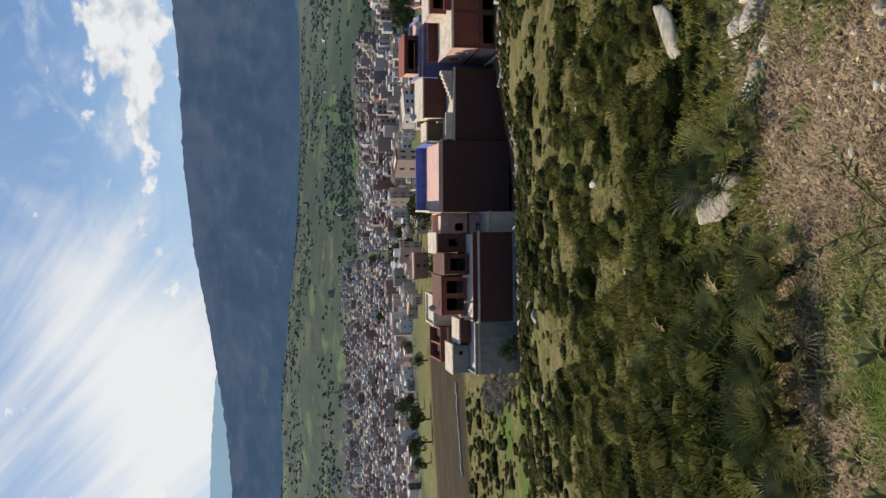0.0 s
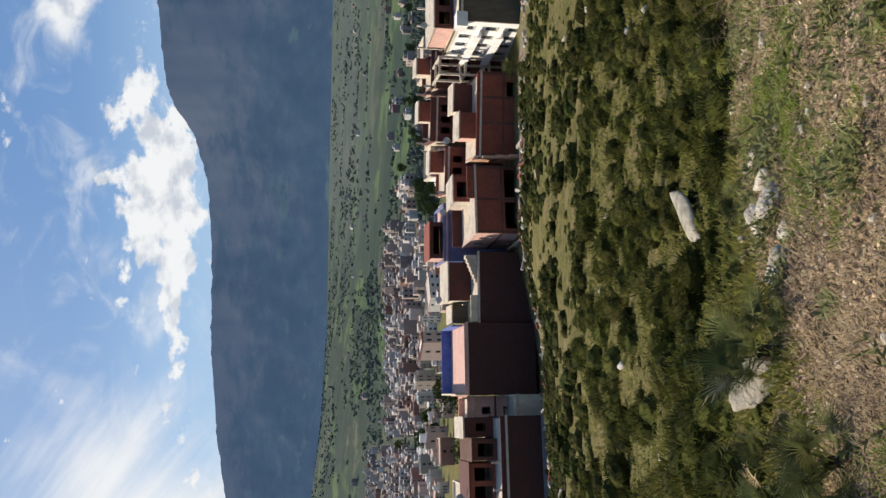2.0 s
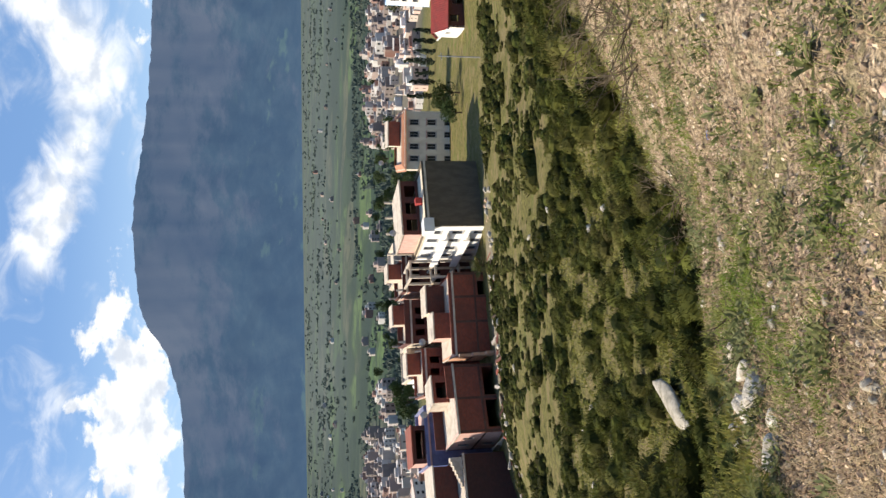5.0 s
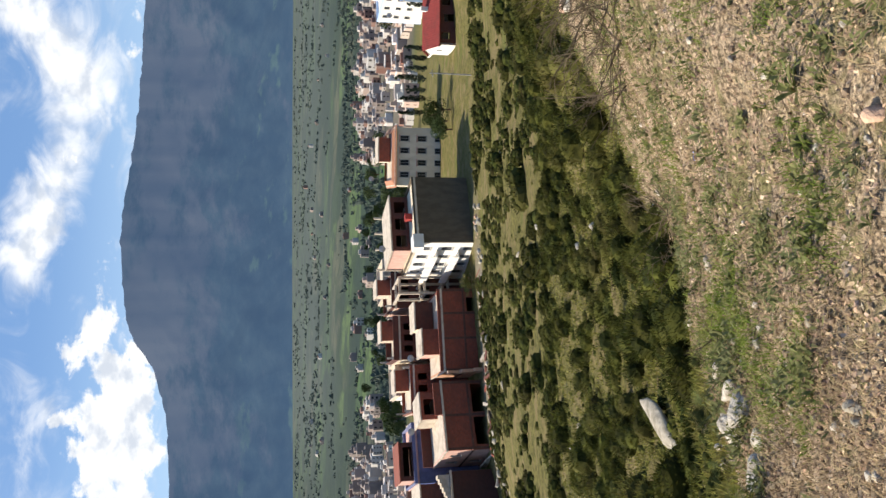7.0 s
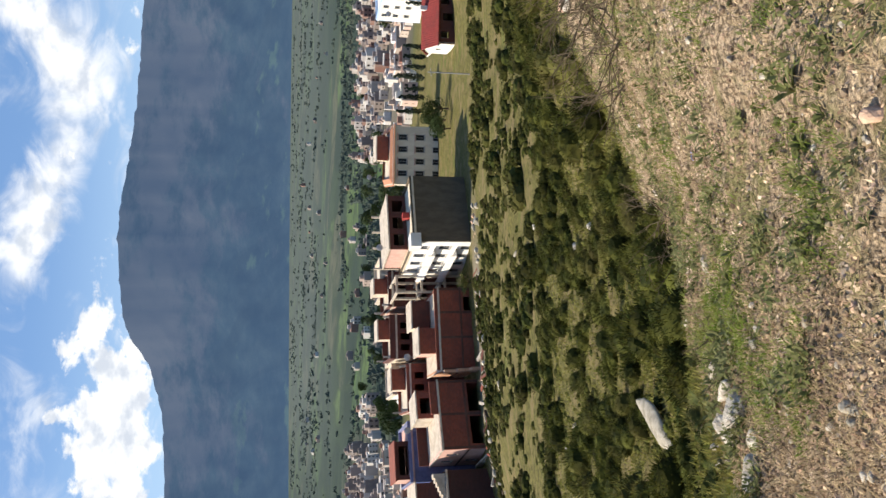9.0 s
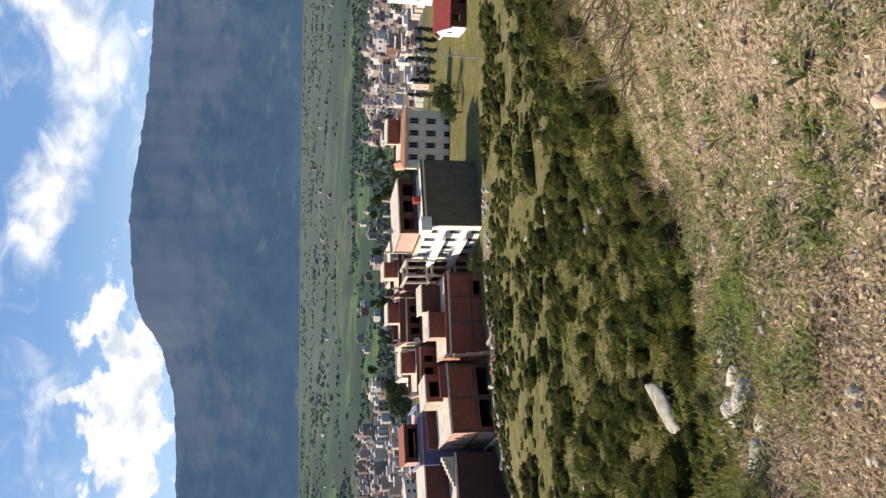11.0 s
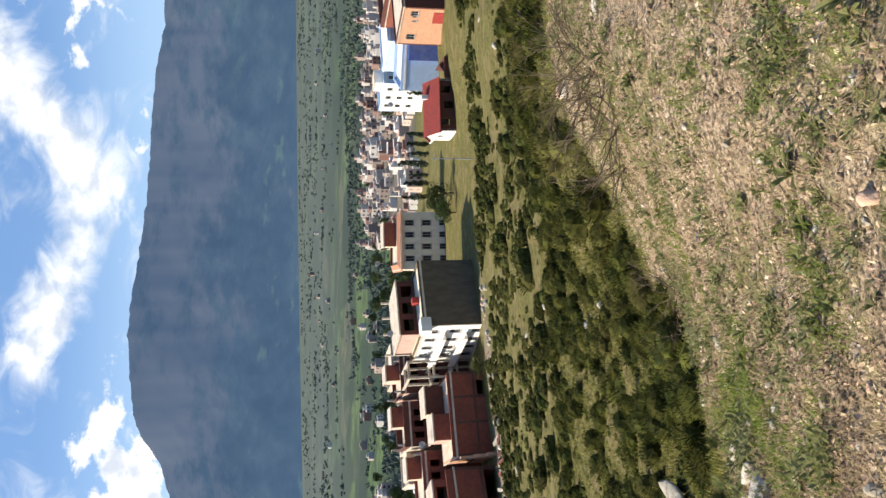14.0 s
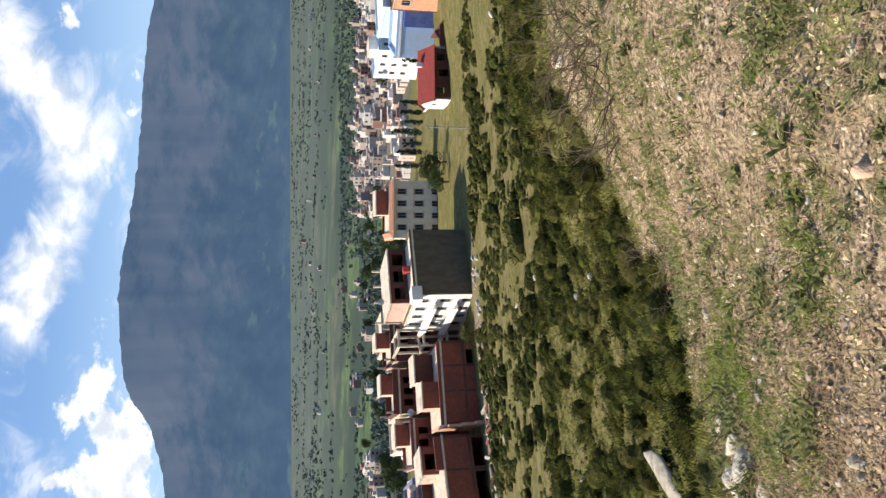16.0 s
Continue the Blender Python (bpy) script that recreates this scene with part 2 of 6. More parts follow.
STRAW = material("dry_straw", (0.40, 0.29, 0.165), (0.27, 0.19, 0.105), 12.0, 0.85, (0.2, 0.14, 0.08), 2.0, 0.5, 0, vary=0.5)
LITTER = material("dry_litter", (0.54, 0.375, 0.25), (0.28, 0.18, 0.112), 14.0, 0.9, (0.72, 0.62, 0.49), 3.0, 0.5, 0, vary=0.6)
CLOD = material("soil_clod", (0.26, 0.185, 0.115), (0.42, 0.31, 0.20), 25.0, 0.95, (0.14, 0.10, 0.065), 4.0, 0.5, 0, vary=0.4)
TWIG = material("dead_twig", (0.125, 0.092, 0.052), (0.075, 0.056, 0.032), 20.0, 0.9, (0.22, 0.17, 0.12), 5.0, 0.5, 0, vary=0.3)
BARK = material("bark", (0.09, 0.065, 0.045), (0.06, 0.042, 0.03), 8.0, 0.95)
PALE_BARK = material("bleached_wood", (0.40, 0.36, 0.32), (0.28, 0.25, 0.22), 8.0, 0.95, vary=0.2)
TREE = material("tree_leaf", (0.030, 0.048, 0.016), (0.050, 0.070, 0.022), 0.8, 0.7, (0.07, 0.085, 0.03), 0.15, 0.5, 0, vary=0.4, transmit=0.2)
CYPRESS = material("cypress_leaf", (0.014, 0.026, 0.014), (0.026, 0.040, 0.020), 1.2, 0.8, None, bump=0, vary=0.3)
# tree colour paled and blued to carry the valley haze
HAZED_WOOD = material("far_wood", (0.054, 0.074, 0.060), (0.080, 0.102, 0.080), 0.05, 0.9, (0.094, 0.116, 0.088), 0.01, 0.5, 0, vary=0.5)
TRASH_BLUE = material("blue_plastic", (0.16, 0.24, 0.5), (0.13, 0.2, 0.42), 20.0, 0.4)


# ---- building helpers ----
def part(name, bm, mat, parent=None, label="", smooth=False):
    me = bpy.data.meshes.new(name)
    bm.to_mesh(me)
    bm.free()
    me.materials.append(mat)
    if smooth:
        me.polygons.foreach_set("use_smooth", [True] * len(me.polygons))
    ob = new(name, me)
    if parent:
        ob.parent = parent
    if label:
        tagged(ob, label)
    return ob


def part_data(name, verts, faces, mat, parent=None, label="", smooth=False):
    me = bpy.data.meshes.new(name)
    me.from_pydata(verts, [], faces)
    me.materials.append(mat)
    if smooth:
        me.polygons.foreach_set("use_smooth", [True] * len(me.polygons))
    ob = new(name, me)
    if parent:
        ob.parent = parent
    if label:
        tagged(ob, label)
    return ob


def box(bm, x0, x1, y0, y1, z0, z1, bevel=0.0):
    vs = [bm.verts.new((x, y, z)) for z in (z0, z1) for y in (y0, y1) for x in (x0, x1)]
    for f in ((0, 2, 3, 1), (4, 5, 7, 6), (0, 1, 5, 4), (2, 6, 7, 3), (0, 4, 6, 2), (1, 3, 7, 5)):
        bm.faces.new([vs[i] for i in f])
    return vs


def boxes(*many):
    bm = bmesh.new()
    for b in many:
        box(bm, *b)
    return bm


def thing(name, m, label, category, group="", kind=""):
    ob = new(name)
    ob.matrix_world = m
    return tagged(ob, label, category, group, kind)


def steps(x, points):
    for (a, za), (b, zb) in zip(points, points[1:]):
        if x <= b:
            return za + (zb - za) * (x - a) / (b - a)
    return points[-1][1]


def ease(a, b, x):
    t = min(1.0, max(0.0, (x - a) / (b - a)))
    return t * t * (3 - 2 * t)


# ---- ground ----
SLOPE = [(0, -1.45), (2, -1.72), (4.4, -2.6), (9, -4.75), (16, -7.4), (35, -12.2), (60, -17.6), (96, -25.3), (130, -28.5), (200, -37), (300, -49),
         (450, -61), (700, -71), (1200, -78), (3500, -80), (6000, -80)]
EDGE = [(-60, 2.2), (-20, 2.6), (-5, 2.75), (4, 3.1), (11, 4.0), (17, 4.6), (25, 7.2), (31, 11.0), (37, 12.2), (45, 13.0), (60, 13.5), (180, 14)]


def polar(x, y):
    return math.hypot(x, y), math.degrees(math.atan2(x, y))


def ground(x, y):
    r, az = polar(x, y)
    d = abs((az - 15 + 180) % 360 - 180)
    # unseen hill behind the eye, raised to cut sky light on house fronts
    w = 1 - 2.1 * ease(58, 150, d) * (1 - ease(250, 700, r))
    k = 1 - 0.30 * ease(28, 50, az) * ease(1, 7, r) * (1 - ease(14, 50, r)) - 0.12 * (1 - ease(-10, 12, az)) * ease(1, 6, r) * (1 - ease(8, 20, r))
    k -= (0.07 * ease(15, 40, az) + 0.07 * ease(40, 50, az)) * ease(30, 70, r) * (1 - ease(120, 200, r))
    k += 0.12 * (1 - ease(2, 15, az)) * ease(35, 85, r) * (1 - ease(105, 150, r))
    z = -1.45 + (steps(r, SLOPE) * k + 1.45) * w
    p = Vector((x, y, 0))
    lump = 0.045 * ease(0.5, 2, r) * noise.fractal(p * 2.2, 0.7, 2.0, 4) + 0.16 * ease(5, 14, r) * noise.noise(p * 0.55)
    if r > 140:
        lump += ease(140, 400, r) * (1 - ease(2200, 3200, r)) * 5 * noise.noise(p * 0.006)
        lump += 92 * ease(900, 1900, r) * (1 - ease(2500, 3200, r)) * (1 - ease(-16, 14, az)) * ease(-60, -28, az) * (0.85 + 0.3 * noise.noise(p * 0.0018))
    return z + lump


def at(az, r, up=0.0):
    x, y = r * math.sin(radians(az)), r * math.cos(radians(az))
    return Vector((x, y, ground(x, y) + up))


azs = [i * 6.0 for i in range(-30, -5)] + [-30 + 0.4 * i for i in range(0, 243)] + [i * 6.0 for i in range(12, 30)]
azs = sorted(set(round(a, 2) for a in azs))
rs = [0.35 * 1.0225 ** i for i in range(0, 440)]
verts, faces, zone, mead, plow, town, track, wood = [(0, 0, ground(0, 0))], [], [1.0], [0.0], [0.0], [0.0], [0.0], [0.0]
for r in rs:
    for a in azs:
        x, y = r * math.sin(radians(a)), r * math.cos(radians(a))
        verts.append((x, y, ground(x, y)))
        e = steps(a, EDGE)
        w_ = 1.5 * noise.noise(Vector((x * 0.1, y * 0.1, 5)))
        mead.append(ease(70, 73, r + w_) * (1 - ease(112, 120, r + 2 * w_)) * (1 - ease(-13.5, -11.5, a + 0.4 * w_)) * (1 - ease(0.05, 0.2, noise.noise(Vector((x * 0.08, y * 0.16, 1))))))
        town.append(max(ease(285, 320, r) * (1 - ease(900, 1020, r)) * (1 - ease(-4.5, -2, a)), ease(340, 380, r) * (1 - ease(640, 700, r)) * ease(-3, -1, a) * (1 - ease(12, 14, a)), ease(240, 340, r) * (1 - ease(560, 640, r)) * ease(33, 35, a)))
        track.append(ease(83, 85, r + w_) * (1 - ease(96, 98, r)) * ease(-11, -9, a) * (1 - ease(33, 36, a)) * (0.35 + 0.65 * ease(14, 17, a) * (1 - ease(25, 28, a))))
        wood.append(ease(300, 800, r) * (0.15 + 0.85 * (1 - ease(6, 18, a))))
        plow.append(ease(133, 137, r) * (1 - ease(205, 215, r)) * (1 - ease(-9.5, -8.0, a)))
        zone.append(1.0 - ease(e * 0.9, e * 1.25, r + 0.5 * noise.noise(Vector((x, y, 3)))))
K = len(azs)
for k in range(K):
    faces.append((0, 1 + (k + 1) % K, 1 + k))
for i in range(len(rs) - 1):
    for k in range(K):
        a, b = 1 + i * K + k, 1 + i * K + (k + 1) % K
        faces.append((a, b, b + K, a + K))
SOIL = bpy.data.materials.new("hillside_soil")
SOIL.use_nodes = True
n = Nodes(SOIL.node_tree)
pos = n.add("ShaderNodeNewGeometry").outputs["Position"]
far = n.add("ShaderNodeVectorMath", Vector=pos)
far.operation = "LENGTH"
dist = far.outputs["Value"]
bare = n.add("ShaderNodeAttribute")
bare.attribute_name = "bare"
is_bare = bare.outputs["Fac"]
fine, mid, wide = n.noise(pos, 34.0, 6.0, 0.65), n.noise(pos, 5.0, 6.0, 0.65), n.noise(pos, 1.1, 5.0, 0.6)
dirt = n.mix(n.step(fine, 0.38, 0.62), (0.165, 0.120, 0.076), (0.62, 0.470, 0.310))
dirt = n.mix(n.math("MULTIPLY", n.step(mid, 0.50, 0.66), 0.6), dirt, (0.58, 0.45, 0.30))
dirt = n.mix(n.math("MULTIPLY", n.step(n.noise(pos, 12.0, 6.0, 0.7), 0.57, 0.66), 0.55), dirt, (0.080, 0.062, 0.036))
mossy = n.mix(fine, (0.085, 0.095, 0.026), (0.25, 0.24, 0.080))
dirt = n.mix(n.math("MULTIPLY", n.step(n.math("ADD", n.math("MULTIPLY", mid, 0.5), n.math("MULTIPLY", wide, 0.6)), 0.52, 0.64), 0.75), dirt, mossy)
turf = n.mix(n.step(n.noise(pos, 3.2, 7.0, 0.7), 0.36, 0.64), (0.066, 0.064, 0.019), (0.175, 0.153, 0.050))
turf = n.mix(n.math("MULTIPLY", n.step(n.noise(pos, 0.45, 7.0, 0.7), 0.47, 0.62), 0.8), turf, (0.205, 0.158, 0.078))
turf = n.mix(n.math("MULTIPLY", n.step(n.noise(pos, 0.22, 3.0), 0.56, 0.68), 0.5), turf, (0.105, 0.135, 0.028))
turf = n.mix(n.math("MULTIPLY", n.step(n.noise(pos, 1.7, 6.0, 0.7), 0.60, 0.68), 0.6), turf, (0.040, 0.042, 0.014))
near = n.mix(is_bare, turf, dirt)
for nm_, c_ in (("meadow", (0.062, 0.118, 0.016)), ("plowed", (0.022, 0.017, 0.006)), ("track", (0.22, 0.185, 0.14))):
    at_ = n.add("ShaderNodeAttribute")
    at_.attribute_name = nm_
    near = n.mix(n.math("MULTIPLY", at_.outputs["Fac"], 0.85), near, n.mix(n.noise(pos, 1.2, 6.0, 0.7), tuple(v * 0.35 for v in c_), tuple(v * 1.65 for v in c_)))
plots = n.scaled(pos, 1.0, 0.42, 0.0)
wobble = n.add("ShaderNodeTexNoise", Vector=plots, Scale=0.03).outputs[1]
warped = n.add("ShaderNodeMixRGB", Fac=1.0, Color1=plots, Color2=n.scaled(wobble, 30.0, 30.0, 0.0))
warped.blend_type = "ADD"
plots = warped.outputs[0]
ramp = n.add("ShaderNodeValToRGB", Fac=n.add("ShaderNodeSeparateColor", Color=n.cells(plots, 0.019)).outputs[0])
els = ramp.color_ramp.elements
for p_, c_ in ((0.0, (0.020, 0.036, 0.024)), (0.22, (0.060, 0.104, 0.036)), (0.40, (0.028, 0.048, 0.028)), (0.56, (0.098, 0.100, 0.060)), (0.70, (0.040, 0.064, 0.034)), (0.80, (0.090, 0.135, 0.046))):
    e_ = els[0] if p_ == 0.0 else els.new(p_)
    e_.color = (*c_, 1)
ramp.color_ramp.interpolation = "CONSTANT"
plots_col = n.mix(n.math("MULTIPLY", n.step(n.noise(pos, 0.016, 8.0, 0.75), 0.47, 0.60), 0.8), ramp.outputs[0], (0.020, 0.036, 0.030))
hedge = n.step(n.cells(plots, 0.019, "DISTANCE_TO_EDGE", 0), 0.10, 0.0)
plots_col = n.mix(n.math("MULTIPLY", n.step(n.noise(n.scaled(pos, 1.0, 0.4, 0.0), 0.06, 6.0, 0.7), 0.50, 0.58), 0.55), plots_col, (0.026, 0.042, 0.030))
plots_col = n.mix(n.math("MULTIPLY", hedge, 0.7), plots_col, (0.03, 0.05, 0.025))
wooded = n.add("ShaderNodeAttribute")
wooded.attribute_name = "wooded"
brush = n.mix(n.step(n.noise(pos, 0.03, 8.0, 0.75), 0.40, 0.60), (0.016, 0.030, 0.026), (0.036, 0.056, 0.036))
plots_col = n.mix(n.math("MULTIPLY", wooded.outputs["Fac"], n.step(n.noise(n.scaled(pos, 1.0, 0.5, 0.0), 0.010, 6.0, 0.65), 0.45, 0.55)), plots_col, brush)
# haze of distance mixed into the field colour, less over the woods
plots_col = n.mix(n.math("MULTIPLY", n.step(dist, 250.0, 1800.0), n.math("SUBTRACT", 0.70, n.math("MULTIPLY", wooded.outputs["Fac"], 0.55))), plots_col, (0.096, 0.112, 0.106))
built = n.add("ShaderNodeAttribute")
built.attribute_name = "built"
plots_col = n.mix(n.math("MULTIPLY", built.outputs["Fac"], 0.8), plots_col, n.mix(n.noise(pos, 0.08, 6.0, 0.7), (0.10, 0.085, 0.070), (0.22, 0.185, 0.15)))
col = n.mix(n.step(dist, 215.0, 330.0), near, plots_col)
tilled = n.add("ShaderNodeAttribute")
tilled.attribute_name = "plowed"
furrow = n.math("ADD", n.math("MULTIPLY", n.noise(n.scaled(pos, 0.35, 1.0, 1.0), 0.22, 6.0, 0.7), 0.6), n.math("MULTIPLY", n.noise(pos, 1.1, 5.0, 0.7), 0.4))
col = n.mix(n.math("MULTIPLY", tilled.outputs["Fac"], 0.92), col, n.mix(n.step(furrow, 0.36, 0.64), (0.016, 0.011, 0.004), (0.058, 0.042, 0.017)))
rough_h = n.math("ADD", n.math("MULTIPLY", n.noise(pos, 24.0, 6.0, 0.7), 0.6), mid)
bp = n.add("ShaderNodeBump", Strength=0.9, Height=rough_h)
bp.inputs["Distance"].default_value = 0.12
sh = n.add("ShaderNodeBsdfPrincipled", **{"Base Color": col, "Roughness": 0.95, "Normal": bp.outputs[0]})
sh.inputs["Specular IOR Level"].default_value = 0.1
n.add("ShaderNodeOutputMaterial", Surface=sh.outputs[0])
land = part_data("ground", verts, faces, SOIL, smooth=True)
for nm_, vals_ in (("meadow", mead), ("plowed", plow), ("built", town), ("track", track), ("wooded", wood)):
    land.data.attributes.new(nm_, "FLOAT", "POINT").data.foreach_set("value", vals_)
lay = land.data.attributes.new("bare", "FLOAT", "POINT")
lay.data.foreach_set("value", zone)
tagged(land, "stony hillside of soil and turf running down to green valley fields", "ground", kind="structure")

# ---- mountains ----
RIDGE = [(-70, 3.5), (-40, 2.9), (-18, 3.5), (-14, 3.9), (-7, 5.0), (-2, 5.9), (4, 6.5), (11, 6.6), (15.5, 6.9), (18.8, 7.8), (20.5, 9.0), (22, 9.5), (24.6, 9.8), (27.6, 9.9), (30, 9.7),
         (32, 9.3), (36, 8.7), (39, 8.4), (42, 8.15), (45, 7.8), (48, 7.1), (52, 7.0), (60, 6.0), (90, 4.0)]


def mountain(name, label, r0, r1, lift, height, mat, a0, a1, rows):
    vs, fs = [], []
    cols = int((a1 - a0) / 0.35)
    for i in range(rows + 1):
        f = i / rows
        for k in range(cols + 1):
            a = a0 + (a1 - a0) * k / cols
            r = r0 + (r1 - r0) * f
            x, y = r * math.sin(radians(a)), r * math.cos(radians(a))
            top = r1 * math.tan(radians(height(a))) + 9 * noise.noise(Vector((a * 1.7, 0, 7))) + 5 * noise.noise(Vector((a * 5, 2, 7)))
            rib = noise.ridged_multi_fractal(Vector((a * 0.16, f * 1.5, lift)), 0.9, 2.1, 5, 1.0, 2.0)
            body = -90 + (top + 90) * (f ** 1.25) + 55 * (rib - 1.1) * f * (1 - f) * 2.2
            vs.append((x, y, body))
    for i in range(rows):
        for k in range(cols):
            a = i * (cols + 1) + k
            fs.append((a, a + 1, a + cols + 2, a + cols + 1))
    return tagged(part_data(name, vs, fs, mat, smooth=True), label, "mountain", kind="structure")


# distance haze goes into the bluish base colours and an even glow
def slope_material(name, c1, c2, c3, haze_glow):
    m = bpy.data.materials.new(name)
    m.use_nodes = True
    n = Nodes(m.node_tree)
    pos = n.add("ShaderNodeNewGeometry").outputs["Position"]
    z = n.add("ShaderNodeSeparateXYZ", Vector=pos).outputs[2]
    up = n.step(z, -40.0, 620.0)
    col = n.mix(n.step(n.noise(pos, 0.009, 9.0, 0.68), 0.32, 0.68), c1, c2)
    # gullies are only drawn, as darker streaks in the colour
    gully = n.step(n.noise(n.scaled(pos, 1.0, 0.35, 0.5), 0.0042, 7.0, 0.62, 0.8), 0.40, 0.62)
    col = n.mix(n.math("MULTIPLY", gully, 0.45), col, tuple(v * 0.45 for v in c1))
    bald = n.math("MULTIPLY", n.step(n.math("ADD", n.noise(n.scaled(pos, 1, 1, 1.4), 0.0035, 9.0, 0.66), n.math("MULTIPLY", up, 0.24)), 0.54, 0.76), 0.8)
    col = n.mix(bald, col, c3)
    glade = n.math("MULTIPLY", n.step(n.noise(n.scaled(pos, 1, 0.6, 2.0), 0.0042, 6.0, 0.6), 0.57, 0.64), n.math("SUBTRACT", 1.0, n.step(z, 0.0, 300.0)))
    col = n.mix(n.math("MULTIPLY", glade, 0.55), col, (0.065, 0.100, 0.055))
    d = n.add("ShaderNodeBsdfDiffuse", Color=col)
    e = n.add("ShaderNodeEmission", Color=haze_glow, Strength=1.0)
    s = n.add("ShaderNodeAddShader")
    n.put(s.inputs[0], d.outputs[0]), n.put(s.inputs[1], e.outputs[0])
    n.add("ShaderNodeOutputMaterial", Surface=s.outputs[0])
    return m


# both ridges carry painted blue haze, the farther one more of it
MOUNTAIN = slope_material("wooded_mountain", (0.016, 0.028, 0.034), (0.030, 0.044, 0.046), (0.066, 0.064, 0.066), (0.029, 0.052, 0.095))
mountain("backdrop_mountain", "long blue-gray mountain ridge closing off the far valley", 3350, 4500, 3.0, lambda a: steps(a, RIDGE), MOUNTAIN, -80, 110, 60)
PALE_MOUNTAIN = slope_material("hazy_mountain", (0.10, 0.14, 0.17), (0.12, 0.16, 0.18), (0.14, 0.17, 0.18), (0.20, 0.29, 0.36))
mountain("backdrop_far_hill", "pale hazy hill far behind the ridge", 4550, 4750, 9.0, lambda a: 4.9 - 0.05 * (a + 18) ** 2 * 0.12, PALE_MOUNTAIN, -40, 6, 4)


# ---- houses near the foot of the slope ----
def wall_mesh(length, height, thick, holes=()):
    """A wall from (0, 0, 0) along +x, its outer face at y = 0 and its thickness to +y, with openings (u0, u1, v0, v1) that go through."""
    us = sorted({0.0, length, *(h[0] for h in holes), *(h[1] for h in holes)})
    vs = sorted({0.0, height, *(h[2] for h in holes), *(h[3] for h in holes)})
    solid = {}
    for i in range(len(us) - 1):
        for j in range(len(vs) - 1):
            um, vm = (us[i] + us[i + 1]) / 2, (vs[j] + vs[j + 1]) / 2
            solid[i, j] = not any(h[0] < um < h[1] and h[2] < vm < h[3] for h in holes)
    bm = bmesh.new()
    grid = {(i, j, k): bm.verts.new((us[i], thick * k, vs[j])) for i in range(len(us)) for j in range(len(vs)) for k in (0, 1)}
    for (i, j), full in solid.items():
        if not full:
            continue
        bm.faces.new([grid[i, j, 0], grid[i + 1, j, 0], grid[i + 1, j + 1, 0], grid[i, j + 1, 0]])
        bm.faces.new([grid[i, j, 1], grid[i, j + 1, 1], grid[i + 1, j + 1, 1], grid[i + 1, j, 1]])
        for near_cell, (p, q) in (((i - 1, j), ((i, j + 1), (i, j))), ((i + 1, j), ((i + 1, j), (i + 1, j + 1))), ((i, j - 1), ((i, j), (i + 1, j))), ((i, j + 1), ((i + 1, j + 1), (i, j + 1)))):
            if not solid.get(near_cell, False):
                bm.faces.new([grid[(*p, 0)], grid[(*p, 1)], grid[(*q, 1)], grid[(*q, 0)]])
    for v in [v for v in bm.verts if not v.link_faces]:
        bm.verts.remove(v)
    bmesh.ops.recalc_face_normals(bm, faces=bm.faces[:])
    return bm


def fit_window(parent, m, hole, frame_mat, glazed=True, sill=True):
    """A frame, a pane and a sill in one opening of a wall whose matrix is m."""
    u0, u1, v0, v1 = hole
    w, h = u1 - u0, v1 - v0
    t = 0.07
    fr = part("window", boxes((0, t, 0.06, 0.14, 0, h), (w - t, w, 0.06, 0.14, 0, h), (t, w - t, 0.06, 0.14, 0, t), (t, w - t, 0.06, 0.14, h - t, h),
                              (w / 2 - 0.03, w / 2 + 0.03, 0.07, 0.13, t, h - t)), frame_mat, parent)
    fr.matrix_local = m @ pose(u0, 0, v0)
    if glazed:
        part("pane", boxes((t, w - t, 0.095, 0.105, t, h - t)), GLASS, fr)
    if sill:
        part("sill", boxes((-0.08, w + 0.08, -0.08, 0.05, -0.10, -0.01)), CONCRETE, fr)


def windows(length, height, cols, rows, w=1.0, h=1.2, sill=1.0, floor=3.0, margin=0.8):
    holes = []
    for j in range(rows):
        v = height - floor * (rows - j) + sill
        for i in range(cols):
            u = margin + (length - 2 * margin) * (i + 0.5) / cols - w / 2
            if v > 0.1 and v + h < height - 0.1:
                holes.append((u, u + w, v, v + h))
    return holes


